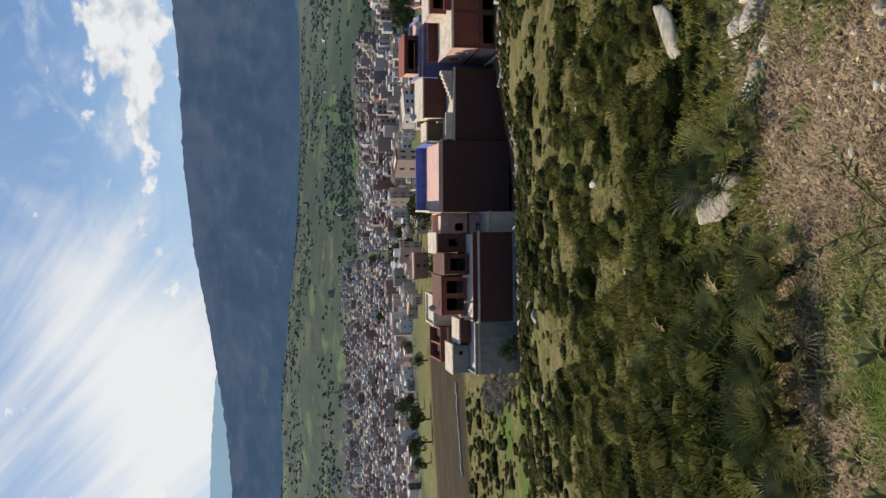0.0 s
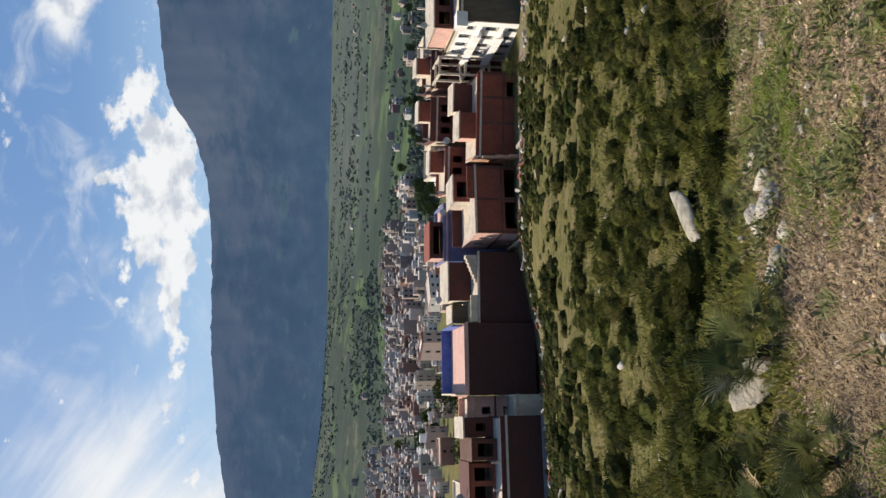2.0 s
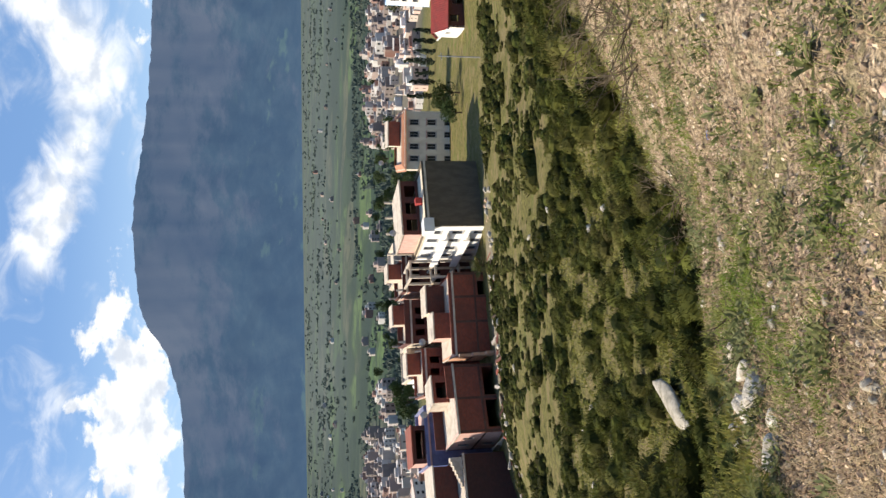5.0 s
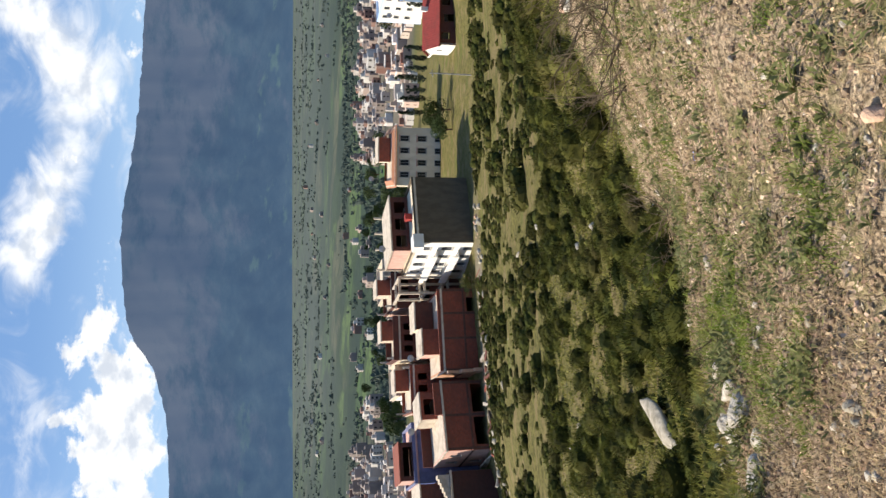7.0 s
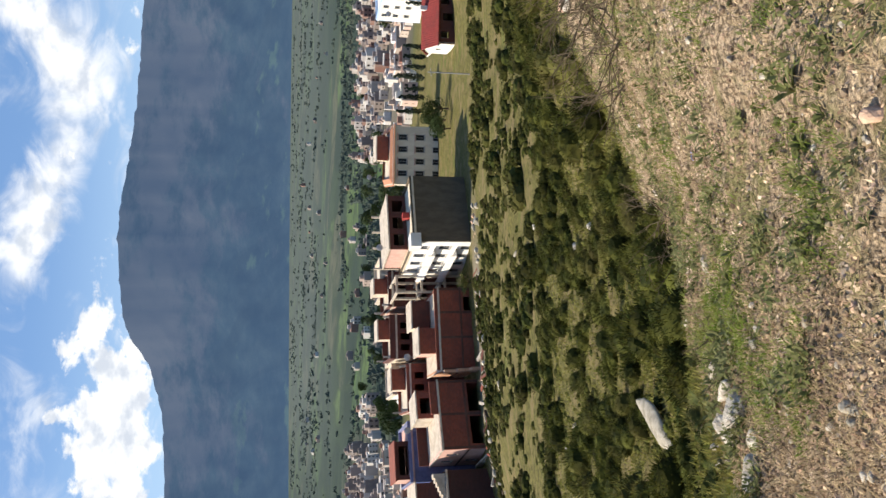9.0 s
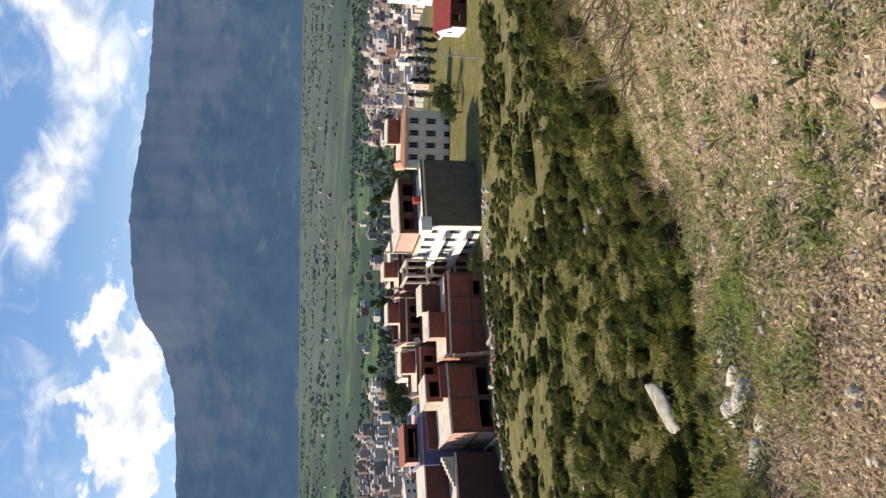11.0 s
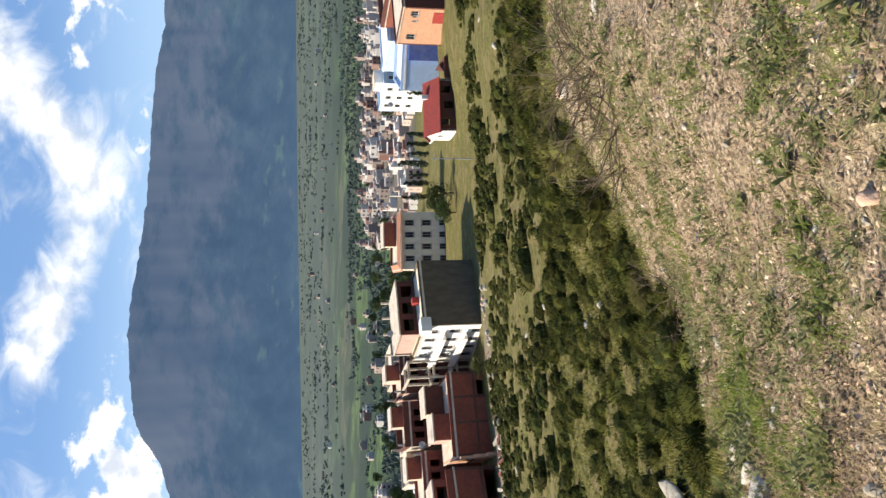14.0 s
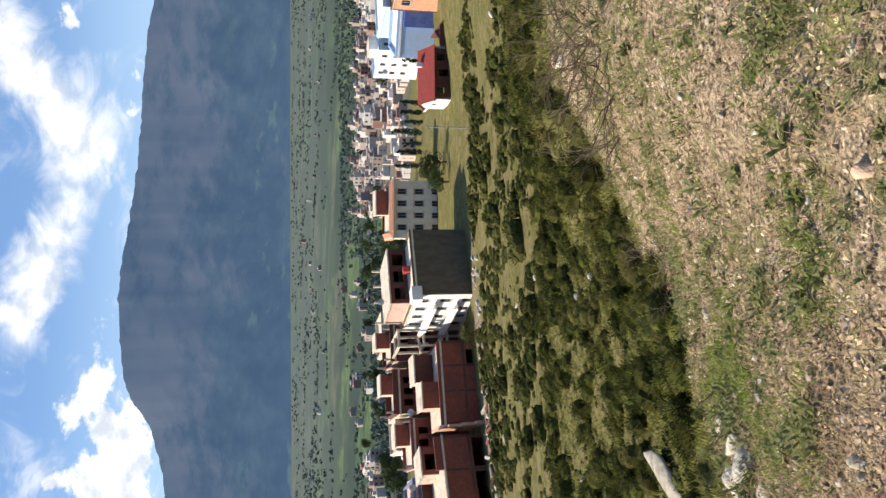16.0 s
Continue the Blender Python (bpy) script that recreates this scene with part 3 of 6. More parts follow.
def house(label, x, y, yaw, w, d, z0, z1, front, left=None, right=None, roof=SLAB, front_holes=(), left_holes=(), right_holes=(), parapet=0.5, parapet_mat=None, slabs=(), columns=(),
          frames=None, glazed=True, plinth=None, category="house", group="houses below the slope"):
    """A flat-roofed house. (x, y): its front left corner; the front looks towards -y before the turn."""
    left, right = left or front, right or front
    h = z1 - z0
    ob = thing("house", pose(x, y, z0, 0, 0, yaw), label, category, group)
    th = 0.25
    sides = (("front_wall", Matrix.Identity(4), w, front, front_holes), ("left_wall", pose(0, d, 0, 0, 0, -90), d, left, left_holes),
             ("right_wall", pose(w, 0, 0, 0, 0, 90), d, right, right_holes), ("back_wall", pose(w, d, 0, 0, 0, 180), w, front, ()))
    for nm, m, ln, mat, holes in sides:
        inset = 0.0 if nm in ("front_wall", "back_wall") else th
        holes = [(u0 - inset, u1 - inset, v0, v1) for u0, u1, v0, v1 in holes]
        wl = part(nm, wall_mesh(ln - 2 * inset, h, th, holes), mat, ob)
        m = m @ pose(inset, 0, 0)
        wl.matrix_local = m
        if frames:
            for hole in holes:
                if hole[3] - hole[2] < 1.9:
                    fit_window(ob, m, hole, frames, glazed)
    part("roof", boxes((th, w - th, th, d - th, h - 0.22, h - 0.02)), roof, ob, "flat concrete roof")
    # floor and partition in near-black paint the shade of the inside
    part("inner_floor", boxes((th, w - th, th, d - th, h / 2 - 0.1, h / 2 + 0.1), (w / 2 - 0.06, w / 2 + 0.06, th, d - th, 0, h / 2 - 0.1)), DARK, ob, "near-black inner floor painting the room's shade")
    if parapet:
        pm = parapet_mat or front
        for nm, b in (("parapet", (0, w, 0, 0.18, h, h + parapet)), ("parapet", (0, w, d - 0.18, d, h, h + parapet)), ("parapet", (0, 0.18, 0.18, d - 0.18, h, h + parapet)),
                      ("parapet", (w - 0.18, w, 0.18, d - 0.18, h, h + parapet))):
            part(nm, boxes(b), pm, ob)
    part("roof_edge", boxes((-0.12, w + 0.12, -0.12, -0.003, h - 0.25, h), (-0.12, -0.003, -0.003, d + 0.1, h - 0.16, h)), roof if roof is not DARK else CONCRETE, ob, "concrete slab edge")
    for v in slabs:
        part("floor_slab", boxes((-0.06, w + 0.06, -0.06, -0.003, v - 0.12, v + 0.12), (-0.06, -0.003, -0.003, d, v - 0.12, v + 0.12)), RAW_SLAB, ob)
    for u in columns:
        part("column", boxes((u - 0.15, u + 0.15, -0.04, -0.003, 0, h - 0.25)), RAW_SLAB, ob)
    if plinth:
        part("plinth", boxes((-0.1, w + 0.1, -0.14, -0.004, 0, plinth[0]), (-0.14, -0.004, -0.004, d, 0, plinth[0])), plinth[1], ob, "rendered plinth at the foot of the wall")
    return ob


def room(parent, name, x, y, z, w, d, h, mat, holes=(), roof=SLAB, left=None, left_holes=()):
    """A room on a roof, as a part with its own walls and slab."""
    rm = part(name, wall_mesh(w, h, 0.2, holes), mat, parent)
    rm.matrix_local = pose(x, y, z)
    part("back_wall", boxes((0, w, d - 0.2, d, 0, h)), mat, rm)
    part("right_wall", boxes((w - 0.2, w, 0.2, d - 0.2, 0, h)), mat, rm)
    lw = part("left_wall", wall_mesh(d - 0.4, h, 0.2, left_holes), left or mat, rm)
    lw.matrix_local = pose(0, d - 0.2, 0, 0, 0, -90)
    part("slab", boxes((-0.15, w + 0.15, -0.15, d + 0.15, h, h + 0.18)), roof, rm, "flat roof slab")
    # dark sheet before the back wall, painted shade of the room
    part("inside", boxes((0.3, w - 0.3, d - 0.3, d - 0.24, 0.02, h - 0.02)), DARK, rm, "near-black sheet painting the shade inside the room")
    return rm


def posts(parent, pts, z, h, mat=CONCRETE, size=0.12):
    for px, py in pts:
        part("post", boxes((px - size, px + size, py - size, py + size, z, z + h)), mat, parent)


# gray rendered house at the end of the row
gh = house("gray rendered house with stepped roof terrace ending the row", -18.2, 92, 2, 6.4, 9, -28.0, -22.7, GRAY_LIGHT, GRAY_LIGHT, parapet=0.35, roof=SLAB, group="houses below the slope")
room(gh, "upper_room", -0.4, 4.4, 5.35, 3.4, 4.2, 2.0, GRAY_LIGHT, [(2.2, 2.7, 0.8, 1.3)])
room(gh, "lean_to", 3.4, 3.6, 5.35, 2.8, 4.0, 1.3, BRICK_DARK, roof=SLAB)

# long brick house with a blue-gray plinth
lh = house("long brown brick house with a blue-gray plinth and open upper rooms", -11.7, 90, 1, 10.4, 12, -28.4, -22.2, BRICK_SHADED, BRICK_DARK, roof=SLAB, parapet=0.0,
           plinth=(2.0, GRAY_LIGHT))
part("parapet", boxes((0, 10.4, 0.3, 0.5, 6.2, 6.7)), BRICK_DARK, lh)
room(lh, "upper_room", 0.4, 5.6, 6.22, 4.6, 5.8, 3.0, BRICK, [(0.5, 2.0, 0.3, 2.5), (2.6, 4.1, 0.3, 2.5)], roof=BRICK_DARK)
room(lh, "upper_room", 5.4, 4.2, 6.22, 2.4, 7.0, 2.9, BRICK_DARK, [(0.4, 1.9, 0.4, 2.3)], left=CREAM, roof=RAW_SLAB)
room(lh, "upper_room", 8.0, 6.0, 6.22, 2.3, 5.5, 3.5, BRICK_DARK, [(0.7, 1.6, 0.9, 2.1)])
posts(lh, [(0.2, 2.0), (2.2, 2.0), (0.2, 4.4), (5.2, 2.4)], 6.22, 1.1)

# small cream house behind, and low brick walls of an unfinished house
house("small cream rendered house with one dark window behind the row", -14.4, 108, 0, 4.2, 6, -28.5, -20.6, CREAM, CREAM, front_holes=[(1.6, 2.5, 5.6, 6.6)], frames=METAL, parapet=0.3)
# near-black roof slab paints the shade inside the open top
ub = house("unfinished low brick house with open top behind the row", -19.0, 106, 4, 4.6, 8, -28.5, -21.8, BRICK, BRICK, parapet=0.9, roof=DARK, slabs=(4.0,))
part("cross_wall", boxes((2.2, 2.4, 0.2, 7.8, 6.7, 7.5)), BRICK, ub)

# tall house, its front's shade painted in dark brick, with blue terrace walls
tall = house("tall brick house coloured dark as in shade, blue terrace walls", 1.1, 97, -1, 8.8, 11, -28.0, -19.3, BRICK_SHADED, BRICK_DARK, roof=PINK, parapet=0.0, slabs=())
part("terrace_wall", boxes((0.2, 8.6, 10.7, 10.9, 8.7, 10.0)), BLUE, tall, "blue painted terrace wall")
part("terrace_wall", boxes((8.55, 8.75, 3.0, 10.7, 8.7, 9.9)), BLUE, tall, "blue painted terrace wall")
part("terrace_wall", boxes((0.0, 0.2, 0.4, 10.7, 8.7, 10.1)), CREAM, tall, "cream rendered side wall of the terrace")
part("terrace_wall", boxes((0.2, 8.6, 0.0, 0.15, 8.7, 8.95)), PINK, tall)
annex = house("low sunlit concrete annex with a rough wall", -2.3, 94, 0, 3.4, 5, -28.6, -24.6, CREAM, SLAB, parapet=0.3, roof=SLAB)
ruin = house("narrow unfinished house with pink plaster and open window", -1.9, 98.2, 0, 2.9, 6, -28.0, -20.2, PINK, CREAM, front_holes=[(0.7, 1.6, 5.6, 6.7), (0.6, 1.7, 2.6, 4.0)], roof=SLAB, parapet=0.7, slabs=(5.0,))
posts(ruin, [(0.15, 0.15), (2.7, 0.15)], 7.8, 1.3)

second = house("brown brick house with a rendered upper room and pale stair", 10.0, 97.5, -3, 8.8, 11, -28.0, -21.0, BRICK_SHADED, BRICK_DARK, roof=SLAB, parapet=0.0)
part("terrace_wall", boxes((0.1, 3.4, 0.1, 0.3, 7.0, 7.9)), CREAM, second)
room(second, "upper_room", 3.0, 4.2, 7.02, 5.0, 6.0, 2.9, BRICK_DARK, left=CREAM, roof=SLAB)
room(second, "stair_room", 0.3, 6.5, 7.02, 2.2, 4.0, 2.0, GRAY, left=CREAM)
for i in range(7):
    part("stair_step", boxes((5.0 + 0.5 * i, 5.5 + 0.5 * i, 0.5, 1.6, 7.0, 7.2 + 0.2 * i)), SLAB, second)

blue_h = house("house with walls tinted violet-blue as shade and a brick roof box", 19.2, 106, -4, 8, 8, -29.0, -18.6, SHADED_WHITE, BLUE, roof=PINK, parapet=0.4)
room(blue_h, "upper_room", 0.5, 1.0, 10.42, 5.0, 5.0, 2.0, BRICK_DARK, [(0.6, 4.4, 0.4, 1.6)], roof=BRICK, left=PINK)

# brick houses whose side walls carry sunlight in an orange or pink colour
corner = house("red brick house with open porch, side wall coloured pink as sunlit", 20.6, 94, 1, 8.6, 9, -27.2, -20.2, BRICK, PINK, roof=SLAB, parapet=0.0, slabs=(3.6,), columns=(0.2, 4.3, 8.4),
               front_holes=[(0.6, 4.0, 0.8, 3.2), (4.6, 8.2, 0.8, 3.2)], left_holes=[(2.0, 3.2, 4.6, 5.9), (5.6, 6.6, 4.6, 5.9), (2.2, 3.4, 1.4, 2.8)], frames=METAL)
part("parapet", boxes((4.4, 8.5, 0.1, 0.3, 7.0, 7.9)), BRICK, corner)
part("parapet", boxes((0.1, 8.5, 8.7, 8.9, 7.0, 8.3)), BRICK_DARK, corner)
room(corner, "upper_room", 4.8, 3.2, 7.02, 3.4, 4.5, 2.0, BRICK, [(0.6, 2.6, 0.3, 1.6)], left=SLAB)
part("low_wall", boxes((-0.9, -0.7, -3.0, 6.0, 0.0, 1.6)), SLAB, corner)

mid_h = house("wide red brick house with a stepped brick upper storey", 30.6, 94.6, -12, 10.6, 9, -27.4, -21.0, BRICK, BRICK_SUNLIT, roof=SLAB, parapet=0.0, slabs=(3.4,), columns=(0.2, 4.2, 7.4, 10.4),
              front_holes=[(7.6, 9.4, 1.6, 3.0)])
part("buttress", boxes((-0.35, 0.0, -3.4, -2.2, 0.0, 3.2), (-0.35, 0.0, -2.2, -1.0, 0.0, 4.6), (-0.35, 0.0, -1.0, 0.0, 0.0, 6.1)), BRICK_SUNLIT, mid_h, "stepped brick wall end coloured orange as sunlit")
part("parapet", boxes((0.1, 10.5, 0.05, 0.25, 6.4, 6.8)), BRICK, mid_h)
room(mid_h, "upper_room", 2.4, 2.0, 6.42, 3.3, 4.0, 2.1, BRICK, left=PINK, roof=SLAB)
room(mid_h, "upper_room", 6.2, 5.0, 6.42, 3.6, 3.6, 2.4, BRICK_DARK, left=CREAM, roof=SLAB)

back_row = [("brick house with square dark windows in the second row", 28.6, 106, -12, 6.5, 8, -29, -18.9, BRICK, BRICK, 0.4),
            ("three storey brick house with open window holes in the second row", 36.0, 105.5, -14, 6.2, 8, -29, -17.3, BRICK_DARK, CREAM, 0.8),
            ("tall brick house with pink rendered side wall in the second row", 43.0, 103.5, -14, 5.0, 9, -29, -16.9, BRICK_DARK, PINK, 0.5)]
for lab, x, y, yw, w, d, z0, z1, f, l, pp in back_row:
    hh = house(lab, x, y, yw, w, d, z0, z1, f, l, roof=SLAB, parapet=pp, slabs=(z1 - z0 - 3.0,),
               front_holes=windows(w, z1 - z0, 3, 3, 0.9, 1.3), left_holes=windows(d, z1 - z0, 4, 2, 0.7, 1.0))
    room(hh, "stair_room", w * 0.5, d * 0.45, z1 - z0 + 0.02, w * 0.45, d * 0.4, 1.9, BRICK, left=SLAB)
    posts(hh, [(0.3, 0.3), (w - 0.3, 0.3), (0.3, d - 0.3)], z1 - z0, pp + 0.9)
for x, y, w, h in ((24.0, 109, 4.0, 9.5), (33.4, 114, 5.0, 10.8), (48.5, 112, 6.0, 12.0)):
    house("pale plastered house with a flat roof behind the brick row", x, y, -10, w, 7, -29, -29 + h, SLAB, WHITE, front_holes=windows(w, h, 2, 2), frames=METAL, parapet=0.4)

# open concrete frame beside the white house
cf = thing("concrete_frame", pose(42.6, 97.5, -26.5, 0, 0, -8), "pale open concrete frame of an unfinished house", "building frame")
for px in (0.0, 2.2):
    for py in (0.0, 3.4, 6.8):
        part("column", boxes((px - 0.15, px + 0.15, py - 0.15, py + 0.15, 0, 10.0)), SLAB, cf)
for v in (3.2, 6.4, 9.8):
    for py in (0.0, 3.4, 6.8):
        part("beam", boxes((0.15, 2.05, py - 0.12, py + 0.12, v - 0.15, v + 0.15)), SLAB, cf)
    for px in (0.0, 2.2):
        part("beam", boxes((px - 0.12, px + 0.12, 0.15, 3.25, v - 0.15, v + 0.15), (px - 0.12, px + 0.12, 3.55, 6.65, v - 0.15, v + 0.15)), SLAB, cf)

# white house with a blank gray gable wall
wl_holes = windows(12.2, 8.6, 4, 3, 1.1, 1.4, 0.8, 2.8)
wh = house("blank gray house with a white side wall full of windows", 44.4, 86.0, -4, 9.0, 12.2, -26.0, -17.4, GRAY, WHITE, roof=CREAM, parapet=0.25, left_holes=wl_holes, frames=METAL, slabs=())
for v in (3.0, 5.8):
    part("balcony", boxes((-1.0, -0.01, 2.5, 11.8, v - 0.12, v), (-1.0, -0.9, 2.5, 11.8, v, v + 0.85)), WHITE, wh, "white balcony with a solid rail")
part("corner_box", boxes((-0.9, 0.9, -0.5, 1.2, 7.9, 9.2)), WHITE, wh, "white boxed corner canopy")
room(wh, "upper_room", 1.0, 5.0, 8.62, 7.6, 6.8, 2.3, BRICK_DARK, [(0.5, 2.1, 0.4, 1.8), (2.9, 4.5, 0.4, 1.8), (5.3, 6.9, 0.4, 1.8)], left=PINK, roof=SLAB)
part("water_tank", boxes((4.2, 5.0, 2.4, 3.2, 8.6, 9.5)), SOLID_RED, wh, "red tank on the roof")
posts(wh, [(1.0, 12.0), (4.0, 12.0), (6.4, 12.0), (8.7, 12.0)], 8.6, 3.6, SLAB)

# cream house with rows of windows and a tiled cornice
ch_front = windows(9.4, 9.0, 4, 3, 0.95, 1.45, 0.75, 2.85)
ch = house("cream three storey house with dark windows and an orange tile cornice", 67.4, 110.5, -30, 9.4, 10, -28.6, -19.4, IVORY, IVORY, front_holes=ch_front, left_holes=windows(10, 9.0, 3, 3, 0.95, 1.4, 0.75, 2.85),
           frames=METAL, roof=SLAB, parapet=0.0)
bm = bmesh.new()
for (x0, x1, y0, y1), lo in (((-0.35, 9.75, -0.35, 10.35), 0.0),):
    a = [bm.verts.new(p) for p in ((x0, y0, 9.0), (x1, y0, 9.0), (x1, y1, 9.0), (x0, y1, 9.0))]
    b = [bm.verts.new(p) for p in ((x0 + 1.2, y0 + 1.2, 9.6), (x1 - 1.2, y0 + 1.2, 9.6), (x1 - 1.2, y1 - 1.2, 9.6), (x0 + 1.2, y1 - 1.2, 9.6))]
    for i in range(4):
        bm.faces.new((a[i], a[(i + 1) % 4], b[(i + 1) % 4], b[i]))
    bm.faces.new(a[::-1])
part("tile_cornice", bm, ORANGE_TILE, ch, "sloping orange roof tiles")
room(ch, "stair_room", 4.0, 4.5, 9.3, 4.0, 3.6, 1.9, BRICK, left=CREAM)
for i, hole in enumerate(ch_front):
    if i >= 4:
        part("window_hood", boxes((hole[0] - 0.15, hole[1] + 0.15, -0.14, -0.004, hole[3] + 0.05, hole[3] + 0.2)), PINK, ch)

# house with a red roof at the upper end
rr = thing("house", pose(73.9, 83.8, -25.2, 0, 0, -29), "low white house with a red pitched roof and white gable", "house", "houses below the slope")
for nm, m, ln, holes, mt in (("front_wall", Matrix.Identity(4), 7.4, [(0.8, 1.7, 1.2, 2.4), (3.2, 4.2, 0.0, 2.1), (5.4, 6.4, 1.2, 2.4)], BRICK_DARK), ("left_wall", pose(0, 7, 0, 0, 0, -90), 7.0, [(2.6, 3.6, 1.5, 2.6)], WHITE),
                             ("right_wall", pose(7.4, 0, 0, 0, 0, 90), 7.0, [], WHITE), ("back_wall", pose(7.4, 7, 0, 0, 0, 180), 7.4, [], WHITE)):
    wl = part(nm, wall_mesh(ln, 2.9, 0.25, holes), mt, rr)
    wl.matrix_local = m
for s_ in (0, 7.16):
    bm = bmesh.new()
    vs = [bm.verts.new((s_ + dx, yy, zz)) for dx in (0, 0.24) for yy, zz in ((0, 2.9), (7, 2.9), (3.5, 4.3))]
    bm.faces.new(vs[:3]), bm.faces.new(vs[5:2:-1])
    for i in range(3):
        bm.faces.new((vs[i], vs[(i + 1) % 3], vs[(i + 1) % 3 + 3], vs[i + 3]))
    part("gable", bm, WHITE, rr)
for sg in (0, 1):
    bm = bmesh.new()
    ya, yb = (-0.45, 3.5) if sg == 0 else (7.45, 3.5)
    rib = [(-0.3 + 8.0 * (i + f) / 26, u) for i in range(26) for f, u in ((0.0, 0.03), (0.06, 0.10), (0.5, 0.10), (0.56, 0.03))]
    grid = [[bm.verts.new((x_, y_, z_ + u)) for x_, u in rib] for y_, z_ in ((ya, 2.75), (yb, 4.42))] + [[bm.verts.new((x_, y_, z_ - 0.03)) for x_, u in rib] for y_, z_ in ((yb, 4.42), (ya, 2.75))]
    for q_ in range(4):
        for i in range(len(rib) - 1):
            bm.faces.new((grid[q_][i], grid[q_][i + 1], grid[(q_ + 1) % 4][i + 1], grid[(q_ + 1) % 4][i]))
    part("roof_slope", bm, RED_TILE, rr, "red ribbed roof sheet")
part("verge", boxes((-0.42, -0.31, -0.4, 7.4, 2.7, 2.95)), WHITE, rr)
part("chimney", boxes((5.0, 5.6, 2.2, 2.8, 3.5, 4.9)), WHITE, rr)
part("terrace_wall", boxes((7.5, 10.5, -0.4, -0.2, 0, 2.0), (10.3, 10.5, -0.2, 6.0, 0, 2.0)), BRICK_DARK, rr)

# white and pale blue houses, orange house
bh = house("pale blue house with a white lit side wall", 89.8, 92.5, -56, 7.6, 8.5, -26.5, -19.8, PALE_BLUE, WHITE, right=BLUE, roof=WHITE, parapet=0.5, parapet_mat=PALE_BLUE, left_holes=windows(8.5, 6.7, 3, 2, 0.9, 1.1), frames=METAL)
# added bay stands for the dark right face, darkness put in its blue
part("shaded_bay", boxes((4.9, 7.7, -0.6, -0.02, 0.0, 6.2)), BLUE, bh, "projecting bay added in dark blue for the dark right face")
wh2 = house("white four storey house with small dark windows", 151.0, 153.0, -10, 8, 13.5, -40.5, -28.4, PALE_BLUE, WHITE, roof=WHITE, parapet=0.6, left_holes=windows(13.5, 12.1, 3, 3, 1.3, 1.4), front_holes=windows(8, 12.1, 3, 3, 1.0, 1.2), frames=METAL)
room(wh2, "stair_room", 3.5, 5, 12.12, 4, 4, 2.2, WHITE)
# side wall takes the brick with painted sunlight, front the brown one
oh = house("brick house with few windows, orange side wall brightened as sunlit", 88.4, 74.6, -8, 10, 8.0, -24.6, -17.5, BRICK_DARK, BRICK_SUNLIT, roof=SLAB, parapet=0.2, left_holes=[(1.2, 2.3, 4.6, 5.9), (5.0, 5.4, 4.9, 5.5), (5.9, 6.3, 4.9, 5.5), (6.2, 7.2, 4.8, 5.9)],
           front_holes=windows(10, 7.1, 3, 2, 1.1, 1.3), frames=METAL)
part("garage_door", boxes((-0.06, -0.01, 0.9, 3.1, 0.3, 2.6)), SOLID_RED, oh, "red painted metal door")
house("house with a sky blue plastered gable wall", 101.0, 92.5, -12, 9, 9, -25.0, -18.5, PALE_BLUE, PALE_BLUE, roof=WHITE, parapet=0.3, front_holes=windows(9, 6.5, 3, 2), frames=METAL)
house("dark brick house under construction at the row's upper end", 98.5, 80.0, -10, 9, 9, -25.0, -17.2, BRICK_DARK, BRICK, roof=SLAB, parapet=0.7, front_holes=windows(9, 7.8, 3, 3, 1.2, 1.2), slabs=(3.2, 6.4))


# ---- town behind ----
def palette(name, colors, rough=0.85, islands=False):
    """A render whose colour differs from house to house."""
    m = bpy.data.materials.new(name)
    m.use_nodes = True
    n = Nodes(m.node_tree)
    rp = n.add("ShaderNodeValToRGB", Fac=n.add("ShaderNodeNewGeometry").outputs["Random Per Island"] if islands else n.add("ShaderNodeObjectInfo").outputs["Random"])
    rp.color_ramp.interpolation = "CONSTANT"
    els = rp.color_ramp.elements
    for i, c in enumerate(colors):
        e = els[i] if i < 2 else els.new(i / len(colors))
        e.position, e.color = i / len(colors), (*c, 1)
    pos = n.add("ShaderNodeNewGeometry").outputs["Position"]
    col = n.mix(n.math("MULTIPLY", n.step(n.noise(n.scaled(pos, 1, 1, 0.3), 0.6, 5.0), 0.45, 0.7), 0.4), rp.outputs[0], (0.3, 0.26, 0.22))
    p = n.add("ShaderNodeBsdfPrincipled", **{"Base Color": col, "Roughness": rough})
    n.add("ShaderNodeOutputMaterial", Surface=p.outputs[0])
    return m


TOWN = palette("town_render", [(0.66, 0.62, 0.56), (0.50, 0.41, 0.34), (0.34, 0.27, 0.22), (0.56, 0.40, 0.33), (0.27, 0.13, 0.09), (0.78, 0.76, 0.72), (0.44, 0.31, 0.25), (0.60, 0.56, 0.52)])
TOWN_FAR = palette("far_town_render", [(0.40, 0.36, 0.32), (0.27, 0.21, 0.18), (0.20, 0.16, 0.14), (0.34, 0.26, 0.22), (0.52, 0.49, 0.45), (0.22, 0.12, 0.09), (0.44, 0.40, 0.37)], islands=True)
TOWN_ROOF = palette("town_roof", [(0.48, 0.42, 0.36), (0.60, 0.55, 0.48), (0.40, 0.34, 0.30), (0.50, 0.28, 0.19), (0.70, 0.66, 0.61)])


